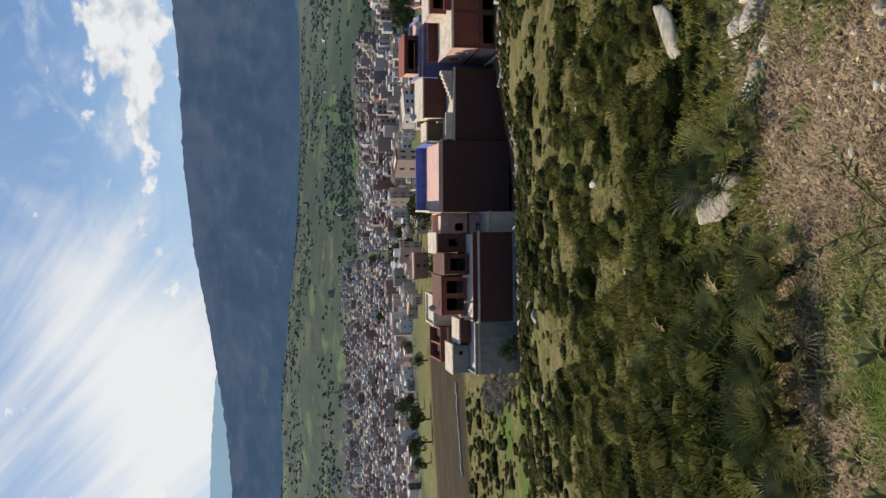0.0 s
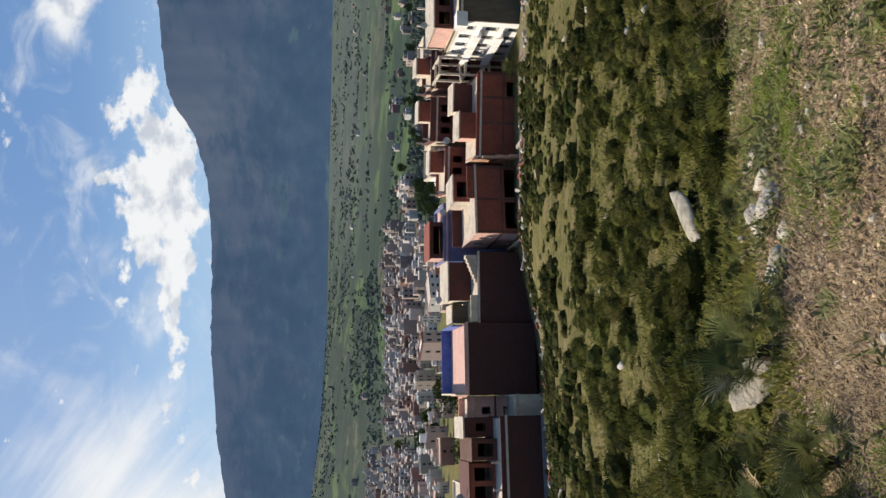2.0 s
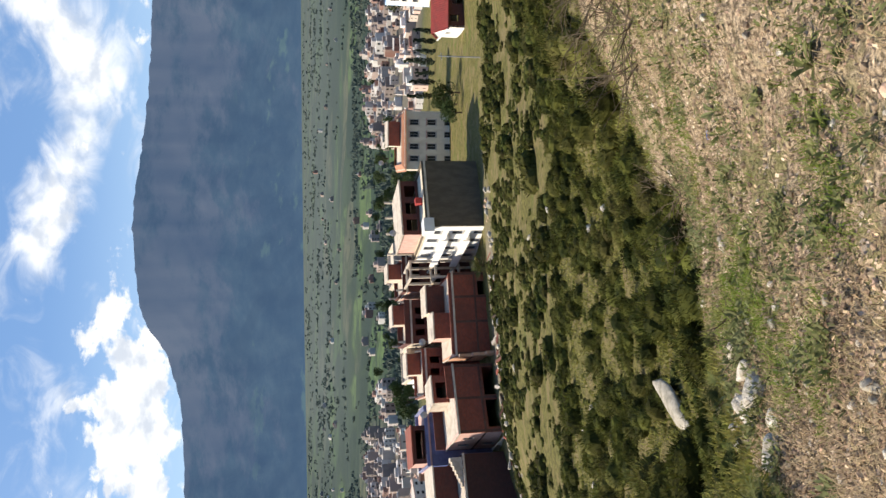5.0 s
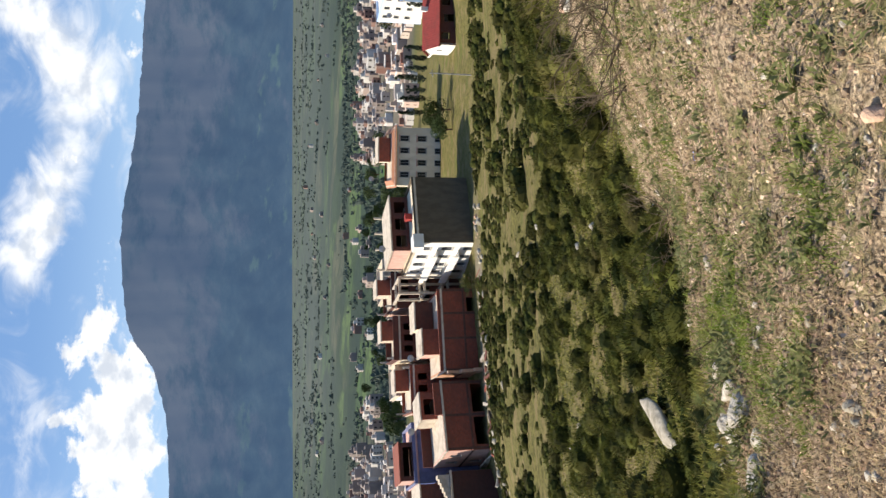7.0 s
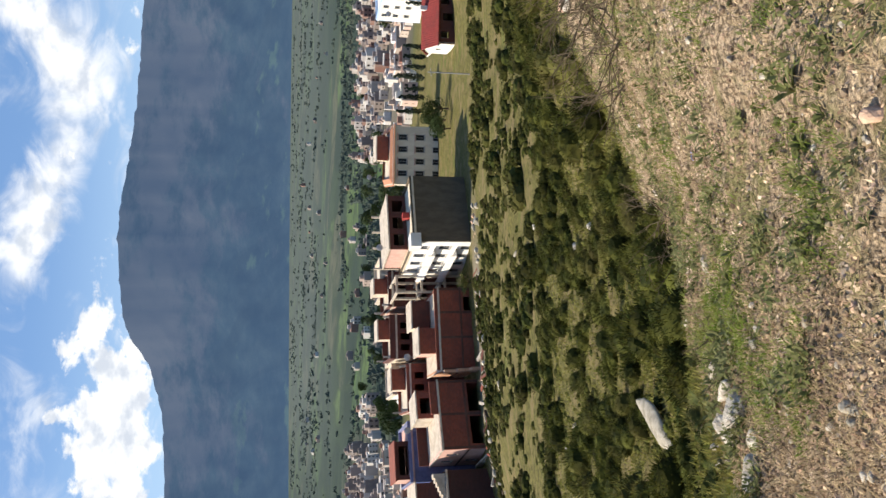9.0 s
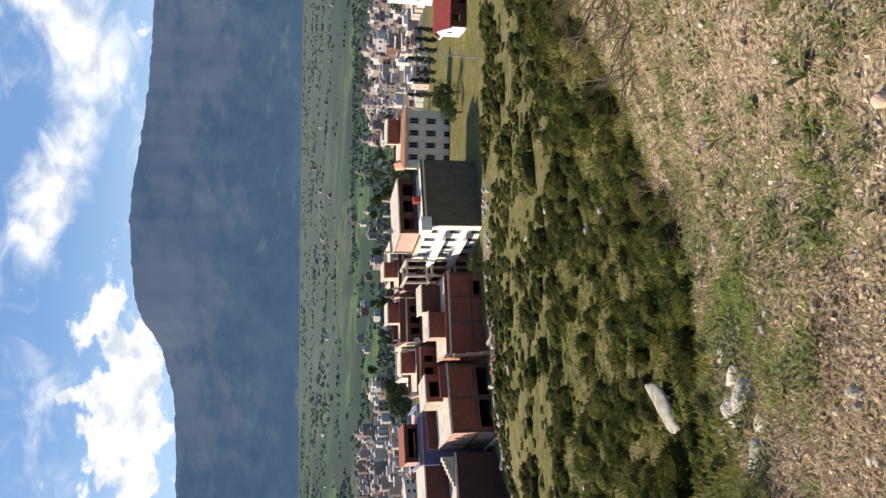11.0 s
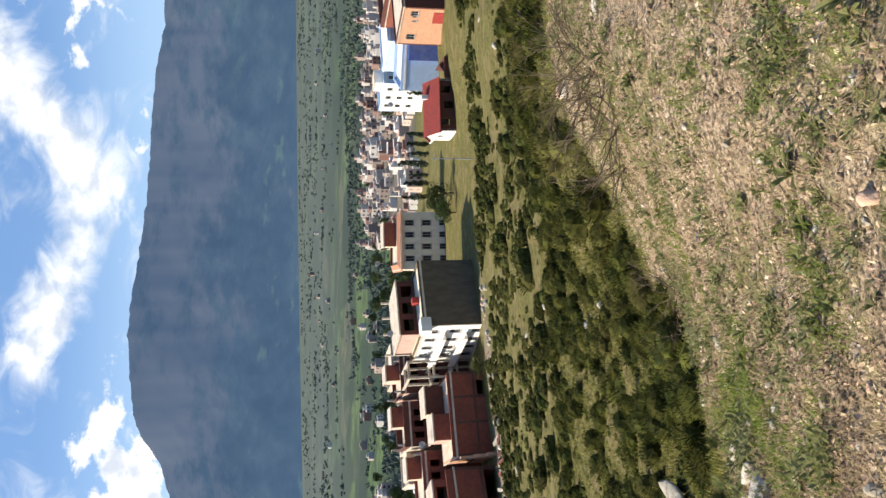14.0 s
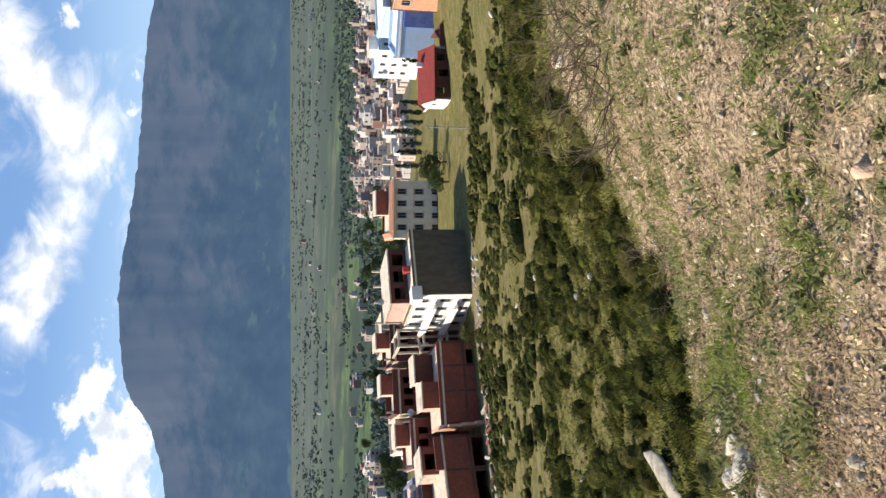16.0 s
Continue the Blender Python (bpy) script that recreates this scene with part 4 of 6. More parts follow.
def town_house(w, d, h, seed, fine):
    rnd = random.Random(seed)
    ob = thing("town_house", pose(0, 0, -200), "flat-roofed plastered town house with dark windows", "house", "town houses in the valley")
    part("body", boxes((-w / 2, w / 2, -d / 2, d / 2, -6, h)), TOWN, ob)
    part("roof", boxes((-w / 2 + 0.25, w / 2 - 0.25, -d / 2 + 0.25, d / 2 - 0.25, h, h + 0.1)), TOWN_ROOF, ob)
    part("parapet", boxes((-w / 2, w / 2, -d / 2, -d / 2 + 0.22, h, h + 0.6), (-w / 2, w / 2, d / 2 - 0.22, d / 2, h, h + 0.6), (-w / 2, -w / 2 + 0.22, -d / 2 + 0.22, d / 2 - 0.22, h, h + 0.6),
                          (w / 2 - 0.22, w / 2, -d / 2 + 0.22, d / 2 - 0.22, h, h + 0.6)), TOWN, ob)
    if rnd.random() < 0.7:
        u, v = rnd.uniform(-w / 3, 0), rnd.uniform(-d / 4, 0)
        part("roof_room", boxes((u, u + w * 0.4, v, v + d * 0.4, h + 0.1, h + 2.4)), TOWN, ob)
    n_ = max(2, int(w // 3)) if fine else 1
    # windows are boxes in the room-shade black, with no openings behind
    for j in range(int(h // 3)):
        for i in range(n_):
            u = -w / 2 + w * (i + 0.5) / n_
            if rnd.random() < 0.85:
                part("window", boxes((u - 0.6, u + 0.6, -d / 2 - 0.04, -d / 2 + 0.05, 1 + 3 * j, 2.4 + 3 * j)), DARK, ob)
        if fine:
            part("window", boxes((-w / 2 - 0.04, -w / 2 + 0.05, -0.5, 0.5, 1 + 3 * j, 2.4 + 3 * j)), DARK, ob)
    return ob


SIZES = [(9, 10, 6.2), (8, 8, 3.6), (11, 9, 9.2), (7, 9, 6.2), (10, 11, 6.4), (13, 9, 6.2), (8, 10, 9.4), (9, 8, 3.4)]
near_protos = [town_house(w, d, h, i, True) for i, (w, d, h) in enumerate(SIZES)]
far_protos = [town_house(w, d, h, i, False) for i, (w, d, h) in enumerate(SIZES)]
rnd = random.Random(11)
spots, used = [], set()
for count, a0, a1, r0, r1, gap in ((420, -24, -3.0, 300, 640, 8.5), (230, -24, -3.0, 640, 980, 11), (240, -2, 12.8, 360, 680, 9), (60, -6, 12.5, 205, 345, 12), (260, 33, 52, 300, 620, 8), (70, 43, 56, 240, 520, 11),
                                   (24, 36, 44, 215, 330, 14), (14, 12.5, 16.0, 420, 560, 13), (40, -24, 60, 700, 1800, 40), (14, 18, 33, 380, 800, 30)):
    tries = 0
    made = 0
    while made < count and tries < 6000:
        tries += 1
        a, r = rnd.uniform(a0, a1), math.sqrt(rnd.uniform(r0 * r0, r1 * r1))
        x, y = r * math.sin(radians(a)), r * math.cos(radians(a))
        if all((x - p) ** 2 + (y - q) ** 2 > gap * gap for p, q in spots) and (x - 151) ** 2 + (y - 158) ** 2 > 400:
            spots.append((x, y))
            made += 1
spots.sort(key=lambda p: math.hypot(*p))
far_v, far_f, pane_v, pane_f = [], [], [], []
for i, (x, y) in enumerate(spots):
    k = rnd.randrange(len(SIZES))
    turn, sx, sy, sz = rnd.choice((0, 90)) + rnd.gauss(-12, 22), rnd.uniform(0.42, 0.92), rnd.uniform(0.42, 0.92), rnd.uniform(0.5, 1.0)
    m = pose(x, y, ground(x, y), 0, 0, turn) @ Matrix.Diagonal((sx, sy, sz, 1))
    if i >= 290:
        w, d, h = SIZES[k]
        for x0, x1, y0, y1, z0, z1 in ((-w / 2, w / 2, -d / 2, d / 2, -6, h), (-w / 4, w / 6, -d / 4, d / 6, h, h + 2.3)):
            q = len(far_v)
            far_v += [m @ Vector((a_, b_, c_)) for c_ in (z0, z1) for b_ in (y0, y1) for a_ in (x0, x1)]
            far_f += [tuple(q + j for j in f) for f in ((4, 5, 7, 6), (0, 1, 5, 4), (2, 6, 7, 3), (0, 4, 6, 2), (1, 3, 7, 5))]
        for j in range(max(1, int(h // 3))):
            for u in (-w * 0.28, w * 0.22):
                for flip in (1, -1):
                    q = len(pane_v)
                    pane_v += [m @ Vector((u + a_, flip * (d / 2 + b_), c_ + 3 * j)) for c_ in (1.0, 2.5) for b_ in (-0.05, 0.06) for a_ in (-0.7, 0.7)]
                    pane_f += [tuple(q + k_ for k_ in f) for f in ((4, 5, 7, 6), (0, 1, 5, 4), (2, 6, 7, 3), (0, 4, 6, 2), (1, 3, 7, 5))]
        continue
    pr = (near_protos if i < 120 else far_protos)[k]
    if pr.name not in used:
        used.add(pr.name)
        pr.matrix_world = m
    else:
        copy_thing(pr, m)
for i, pr in enumerate(p_ for p_ in near_protos + far_protos if p_.name not in used):
    pr.matrix_world = pose(-60 + 20 * i, 900, ground(-60 + 20 * i, 900))
tagged(part_data("far_town", far_v, far_f, TOWN_FAR), "dense far quarter of small plastered houses", "houses", kind="stuff")

tagged(part_data("far_town_windows", pane_v, pane_f, DARK), "dark windows of the far plastered houses", "windows", kind="stuff")

# oval walled ground with white stands
ov = thing("sports_ground", pose(100, 262, ground(100, 262) - 0.5, 0, 0, -20), "oval sports ground with a low white wall", "sports ground")
bm = bmesh.new()
for i in range(40):
    a, b = 2 * math.pi * i / 40, 2 * math.pi * (i + 1) / 40
    q = [bm.verts.new((rx * math.cos(t), ry * math.sin(t), z)) for t in (a, b) for rx, ry in ((26, 17), (24.5, 15.5)) for z in (-3, 2.6)]
    for f in ((0, 1, 5, 4), (2, 6, 7, 3), (1, 3, 7, 5)):
        bm.faces.new([q[j] for j in f])
part("wall", bm, WHITE, ov)
part("stand", boxes((-14, 14, 15.5, 20, 0, 4.5)), SLAB, ov)


# ---- trees ----
def leaf_cloud(rnd, spots, count, size):
    """Leaf cards round a list of (centre, radius)."""
    vs, fs = [], []
    for c, rad in spots:
        for _ in range(count):
            d = Vector((rnd.gauss(0, 1), rnd.gauss(0, 1), rnd.gauss(0, 1))).normalized() * rad * rnd.uniform(0.55, 1.0) ** 0.6
            u = Vector((rnd.gauss(0, 1), rnd.gauss(0, 1), rnd.gauss(0, 1))).normalized()
            v = u.orthogonal().normalized()
            s = size * rnd.uniform(0.6, 1.3)
            p = c + d
            k = len(vs)
            vs += [p - u * s, p + v * s * 0.6, p + u * s, p - v * s * 0.6]
            fs += [(k, k + 1, k + 2), (k, k + 2, k + 3)]
    return vs, fs


def limb(bm, a, b, ra, rb, sides=6):
    ax = (b - a).normalized()
    u = ax.orthogonal().normalized()
    v = ax.cross(u)
    ring = []
    for p, r in ((a, ra), (b, rb)):
        ring.append([bm.verts.new(p + (u * math.cos(2 * math.pi * i / sides) + v * math.sin(2 * math.pi * i / sides)) * r) for i in range(sides)])
    for i in range(sides):
        bm.faces.new((ring[0][i], ring[0][(i + 1) % sides], ring[1][(i + 1) % sides], ring[1][i]))


def broad_tree(height, seed, mat=TREE, label="dark green broad-leaved tree among the houses"):
    rnd = random.Random(seed)
    ob = thing("tree", pose(0, 0, -200), label, "tree", "trees among the houses")
    bm = bmesh.new()
    top = Vector((0.2, 0.1, height * 0.36))
    limb(bm, Vector((0, 0, -1)), top, height * 0.045, height * 0.03)
    cl = []
    for i in range(7):
        a = 2 * math.pi * i / 7 + rnd.uniform(-0.3, 0.3)
        e = Vector((math.cos(a) * height * rnd.uniform(0.16, 0.32), math.sin(a) * height * rnd.uniform(0.16, 0.32), height * rnd.uniform(0.34, 0.82)))
        limb(bm, top - Vector((0, 0, rnd.uniform(0, height * 0.15))), e, height * 0.02, height * 0.008, 5)
        cl.append((e, height * rnd.uniform(0.17, 0.27)))
    cl.append((Vector((0, 0, height * 0.8)), height * 0.22))
    part("trunk", bm, BARK, ob)
    vs, fs = leaf_cloud(rnd, cl, 190, height * 0.036)
    part_data("crown", vs, fs, mat, ob)
    return ob


def cypress(height, seed):
    rnd = random.Random(seed)
    ob = thing("cypress", pose(0, 0, -200), "slim dark cypress tree in a row", "tree", "cypress trees by the town")
    bm = bmesh.new()
    limb(bm, Vector((0, 0, -1)), Vector((0, 0, height * 0.9)), height * 0.02, height * 0.005, 5)
    part("trunk", bm, BARK, ob)
    cl = [(Vector((rnd.uniform(-0.2, 0.2), rnd.uniform(-0.2, 0.2), height * f)), height * 0.13 * (1.02 - f) ** 0.6 * (1.0 if f > 0.15 else 0.7)) for f in [0.1 + 0.088 * i for i in range(10)]]
    vs, fs = leaf_cloud(rnd, cl, 60, height * 0.035)
    part_data("crown", vs, fs, CYPRESS, ob)
    return ob


rnd = random.Random(5)
trees = [broad_tree(h, s) for h, s in ((6.5, 1), (8.0, 2), (5.0, 3), (7.0, 4))]
tree_spots = [at(a, r) for a, r in ((8.3, 135), (1.0, 140), (-1.2, 128), (-3.0, 134), (7.5, 150), (31.5, 150), (32.5, 170), (33, 140), (18, 190), (16.5, 175), (17.5, 210), (33.5, 210), (34.2, 215), (36.9, 116), (36.1, 119), (35.5, 113), (-8.9, 86), (-9.6, 87.5))]
for _ in range(150):
    a = rnd.choice((rnd.uniform(-22, 0), rnd.uniform(-22, 14), rnd.uniform(-20, 56), rnd.uniform(13, 34), rnd.uniform(33, 55)))
    p = at(a, rnd.uniform(215, 560))
    if all((p.x - q) ** 2 + (p.y - w) ** 2 > 40 for q, w in spots):
        tree_spots.append(p)
for i, p in enumerate(tree_spots):
    m = Matrix.Translation(p) @ pose(0, 0, 0, 0, 0, rnd.uniform(0, 360)) @ Matrix.Scale(rnd.uniform(0.75, 1.25) * (0.33 if p.length < 95 else 0.52 if p.length < 125 else 1.0), 4)
    if i < len(trees):
        trees[i].matrix_world = m
    else:
        copy_thing(trees[i % len(trees)], m)
cyp = [cypress(6.4, 21), cypress(5.6, 22)]
cyp_spots = [at(a, r) for a, r in ((37.6, 190), (38.2, 191), (39.0, 192), (39.7, 190), (40.4, 193), (41.1, 195), (36.6, 196), (44, 200), (26.5, 230), (27.2, 232), (28.1, 228), (29.0, 236), (29.8, 230), (30.6, 238))]
for i, p in enumerate(cyp_spots):
    m = Matrix.Translation(p) @ pose(0, 0, 0, 0, 0, rnd.uniform(0, 360)) @ Matrix.Scale(rnd.uniform(0.85, 1.25), 4)
    if i < 2:
        cyp[i].matrix_world = m
    else:
        copy_thing(cyp[i % 2], m)

# scattered woods and hedges over the valley floor
rnd = random.Random(9)
filled = {(int(p // 8) + i, int(q // 8) + j) for p, q in spots for i in (-1, 0, 1) for j in (-1, 0, 1)}
vs, fs = [], []
for _ in range(28000):
    a = rnd.uniform(-26, 60)
    r = 300 * (3100 / 300) ** rnd.random()
    x, y = r * math.sin(radians(a)), r * math.cos(radians(a))
    den = noise.noise(Vector((x * 0.006, y * 0.004, 4))) + 0.7 * noise.noise(Vector((x * 0.03, y * 0.012, 9)))
    dark_band = 0.55 if (12 < a < 36 and r < 520) or (a > 30 and 600 < r < 880) else 0.0
    if den + dark_band + (0.12 if a < 10 else 0) < rnd.uniform(0.0, 0.35) or (int(x // 8), int(y // 8)) in filled:
        continue
    z = ground(x, y)
    s = rnd.uniform(0.6, 1.9) * (1 + r / 1800)
    for _k in range(7):
        c = Vector((x + rnd.gauss(0, s * 0.55), y + rnd.gauss(0, s * 0.35), z + s * rnd.uniform(0.2, 0.9)))
        k = len(vs)
        q = s * rnd.uniform(0.35, 0.7)
        t = rnd.uniform(0, 6)
        vs += [c + Vector((q * math.cos(t + g), q * math.sin(t + g), -q * 0.6)) for g in (0, 2.1, 4.2)] + [c + Vector((rnd.gauss(0, 0.2) * q, rnd.gauss(0, 0.2) * q, q * 0.9))]
        fs += [(k, k + 1, k + 3), (k + 1, k + 2, k + 3), (k + 2, k, k + 3)]
tagged(part_data("valley_trees", vs, fs, HAZED_WOOD), "scattered dark green trees and hedges over the valley", "trees", kind="stuff")

# bleached bare trees beside the gray house
for px, py, hgt, sd in ((-21.8, 99.5, 5.2, 1), (-20.2, 95.0, 4.4, 2), (-23.6, 101.0, 5.0, 3), (-18.4, 88.5, 4.2, 4), (-22.6, 96.5, 4.4, 5)):
    rr_ = random.Random(sd)
    tb = thing("bare_tree", Matrix.Translation((px, py, ground(px, py) - 0.1)), "leafless tree with pale bleached branches beside the gray house", "tree", "bare trees")
    bm = bmesh.new()

    def grow(bm, a, way, ln, rad, depth):
        b = a + way * ln
        limb(bm, a, b, rad, rad * 0.65, 5)
        if depth:
            for _ in range(4):
                w2 = (way + Vector((rr_.gauss(0, 0.55), rr_.gauss(0, 0.55), rr_.gauss(0.05, 0.4)))).normalized()
                grow(bm, b, w2, ln * rr_.uniform(0.55, 0.8), max(0.035, rad * 0.6), depth - 1)

    grow(bm, Vector((0, 0, 0)), Vector((0, 0, 1)), hgt * 0.28, 0.2, 5)
    part("crown", bm, PALE_BARK, tb)

# utility pole by the red-roofed house
p = at(39.4, 97)
up_ = thing("utility_pole", Matrix.Translation(p), "slim gray utility pole standing beside the road", "pole")
bm = bmesh.new()
limb(bm, Vector((0, 0, -0.5)), Vector((0, 0, 5.2)), 0.08, 0.06, 8)
part("pole", bm, METAL, up_)
part("cross_arm", boxes((-0.5, 0.5, -0.04, 0.04, 4.8, 4.88)), METAL, up_)

# red banner far behind the brick row
p = at(19.6, 190)
fl = thing("banner", Matrix.Translation(p), "small red and white banner on a mast", "flag")
bm = bmesh.new()
limb(bm, Vector((0, 0, -0.5)), Vector((0, 0, 7.5)), 0.08, 0.06, 6)
part("mast", bm, METAL, fl)
part("cloth", boxes((0.1, 2.6, -0.02, 0.02, 5.2, 7.3)), SOLID_RED, fl)

# laundry hung on the second row, dishes on roofs
ln = thing("laundry_line", pose(46.2, 100.2, -20.4, 0, 0, -60), "white and blue laundry hung on a line", "laundry")
bm = bmesh.new()
limb(bm, Vector((0, 0, 0)), Vector((4.4, 0, 0)), 0.015, 0.015, 4)
part("line", bm, METAL, ln)
for i, mt in enumerate((WHITE, PALE_BLUE, WHITE, TRASH_BLUE, WHITE)):
    part("cloth", boxes((0.2 + 0.85 * i, 0.9 + 0.85 * i, -0.015, 0.015, -1.1 + 0.15 * (i % 3), -0.01)), mt, ln)
for px, py, pz in ((-10.8, 97.5, -19.0), (13.6, 104.0, -17.9), (24.4, 99.5, -17.9), (33.6, 98.0, -18.3), (47.0, 93.0, -14.8), (72.0, 116.0, -17.2), (91.5, 97.5, -19.2)):
    dish = thing("satellite_dish", pose(px, py, pz, 0, 0, 160), "small gray satellite dish standing on a flat roof", "satellite dish", "satellite dishes")
    bm = bmesh.new()
    limb(bm, Vector((0, 0, -0.4)), Vector((0, 0, 0.6)), 0.03, 0.03, 6)
    part("mast", bm, METAL, dish)
    bm = bmesh.new()
    c_ = bm.verts.new((0, 0.05, 0.75))
    r1 = [bm.verts.new((0.25 * math.cos(i * 0.524), -0.0 - 0.02, 0.75 + 0.25 * math.sin(i * 0.524))) for i in range(12)]
    r2 = [bm.verts.new((0.45 * math.cos(i * 0.524), -0.14, 0.75 + 0.45 * math.sin(i * 0.524))) for i in range(12)]
    for i in range(12):
        bm.faces.new((c_, r1[i], r1[(i + 1) % 12]))
        bm.faces.new((r1[i], r2[i], r2[(i + 1) % 12], r1[(i + 1) % 12]))
    part("bowl", bm, METAL, dish)


# ---- shrubs on the slope ----
def blade(vs, fs, p, way, side, ln, wd, droop):
    k = len(vs)
    m = p + way * ln * 0.55
    t = p + way * ln + Vector((0, 0, -droop * ln))
    vs += [p - side * wd * 0.5, p + side * wd * 0.5, m + side * wd * 0.5, m - side * wd * 0.5, t]
    fs += [(k, k + 1, k + 2, k + 3), (k + 3, k + 2, k + 4)]


def shrub_data(rnd, blades, size, wd):
    """Upright leaf blades over an uneven cushion, about 1 m across before scaling, in a few clumps."""
    vs, fs = [], []
    clumps = [(Vector((rnd.gauss(0, 0.23), rnd.gauss(0, 0.18), rnd.uniform(0, 0.08))), rnd.uniform(0.15, 0.31)) for _ in range(8)]
    for i in range(blades):
        c, rad = clumps[rnd.randrange(8)]
        a, e = rnd.uniform(0, 2 * math.pi), math.acos(rnd.uniform(0.02, 1.0))
        out = Vector((math.cos(a) * math.sin(e), math.sin(a) * math.sin(e), math.cos(e)))
        p = c + Vector((out.x * rad, out.y * rad, out.z * rad * 1.15)) * rnd.uniform(0.6, 0.98)
        way = (out + Vector((rnd.gauss(0, 0.35), rnd.gauss(0, 0.35), 0.65 + rnd.gauss(0, 0.3)))).normalized()
        side = way.cross(Vector((rnd.gauss(0, 1), rnd.gauss(0, 1), rnd.gauss(0, 1)))).normalized()
        blade(vs, fs, p, way, side, size * rnd.uniform(0.6, 1.4), wd * rnd.uniform(0.7, 1.3), rnd.uniform(0, 0.35))
    for c, rad in clumps:
        k = len(vs)
        for j in range(3):
            for i in range(7):
                a = 2 * math.pi * i / 7
                q = rad * (0.95, 0.88, 0.52)[j] * rnd.uniform(0.85, 1.1)
                vs.append(c + Vector((math.cos(a) * q, math.sin(a) * q, rad * (-0.3, 0.4, 0.8)[j])))
        vs.append(c + Vector((0, 0, rad * 0.92)))
        for j in range(2):
            for i in range(7):
                fs.append((k + j * 7 + i, k + j * 7 + (i + 1) % 7, k + j * 7 + 7 + (i + 1) % 7, k + j * 7 + 7 + i))
        for i in range(7):
            fs.append((k + 14 + i, k + 14 + (i + 1) % 7, k + 21))
    return vs, fs


SHRUB_LABEL = "low olive-green shrub with stiff upright leaves on the slope"
rnd = random.Random(31)
shrub_sets = []
for i in range(9):
    vs, fs = shrub_data(rnd, 1700, 0.090, 0.0115)
    cut_v, cut_f, pair = 5 * 1700, 2 * 1700, []
    for nm_, v_, f_ in (("foliage", vs[:cut_v], fs[:cut_f]), ("inner_growth", vs[cut_v:], [tuple(j - cut_v for j in f) for f in fs[cut_f:]])):
        me = bpy.data.meshes.new(nm_)
        me.from_pydata(v_, [], f_)
        me.materials.append(LEAF)
        pair.append(me)
    shrub_sets.append(pair)


def plant(me, name, label, category, group, x, y, size, tall=1.0, wide=1.0, sink=0.05):
    ob = new(name, me if not isinstance(me, list) else None)
    for piece in me if isinstance(me, list) else ():
        new(piece.name.split(".")[0], piece).parent = ob
    slope_y = (ground(x, y + 0.3) - ground(x, y - 0.3)) / 0.6
    ob.matrix_world = Matrix.Translation((x, y, ground(x, y) - sink * size)) @ pose(0, 0, 0, 0.6 * math.degrees(math.atan(slope_y)), 0, rnd.uniform(0, 360)) @ Matrix.Diagonal((size * wide, size / wide, size * tall, 1))
    return tagged(ob, label, category, group)


taken = []


def cover(x, y):
    """How thickly shrubs stand: patches drawn out across the slope, with open turf between."""
    r, az = polar(x, y)
    k = 1 / (0.85 + 0.045 * r)
    across, down = radians(az) * r, r
    return 0.75 * noise.noise(Vector((across * k * 0.55, down * k * 1.1, 1.5))) + 0.6 * noise.noise(Vector((across * k * 1.5, down * k * 2.4, 6.1)))


count = 0
for _ in range(16000):
    az = rnd.uniform(-24, 58)
    e = steps(az, EDGE)
    r = e * 1.1 * (33 / (e * 1.1)) ** rnd.random() ** 0.7
    x, y = r * math.sin(radians(az)), r * math.cos(radians(az))
    if count >= 298:
        break
    belt = r < e * 1.16 and noise.noise(Vector((x * 0.5, y * 0.5, 3.3))) > -0.22
    if not belt and cover(x, y) + 0.12 * ease(22, 34, az) < rnd.uniform(0.10, 0.28):
        continue
    size = rnd.uniform(0.9, 1.75) * (0.55 if r < 7 else 0.75 if r < 12 else 0.95 if r < 18 else 1.15)
    if (8 < az < 20 and 6.8 < r < 11.2) or (az < 5.2 and r < 6.5) or (az < 3 and r < 10.4 + 0.8 * noise.noise(Vector((az * 0.3, 0, 4)))) or (abs(az - 12) < 7 and r < 6.0):
        continue
    if any((x - p) ** 2 + (y - q) ** 2 < ((0.30 if belt else 0.54) * (size + s)) ** 2 for p, q, s in taken):
        continue
    taken.append((x, y, size))
    count += 1
    plant(shrub_sets[count % 9], "shrub", SHRUB_LABEL, "shrub", "shrubs on the slope", x, y, size, rnd.uniform(0.72, 1.05), rnd.uniform(0.9, 1.3), 0.02)

# the farther shrubs, past counting
vs, fs = [], []
coarse = [shrub_data(rnd, 150, 0.11, 0.034) for _ in range(6)]
made = 0
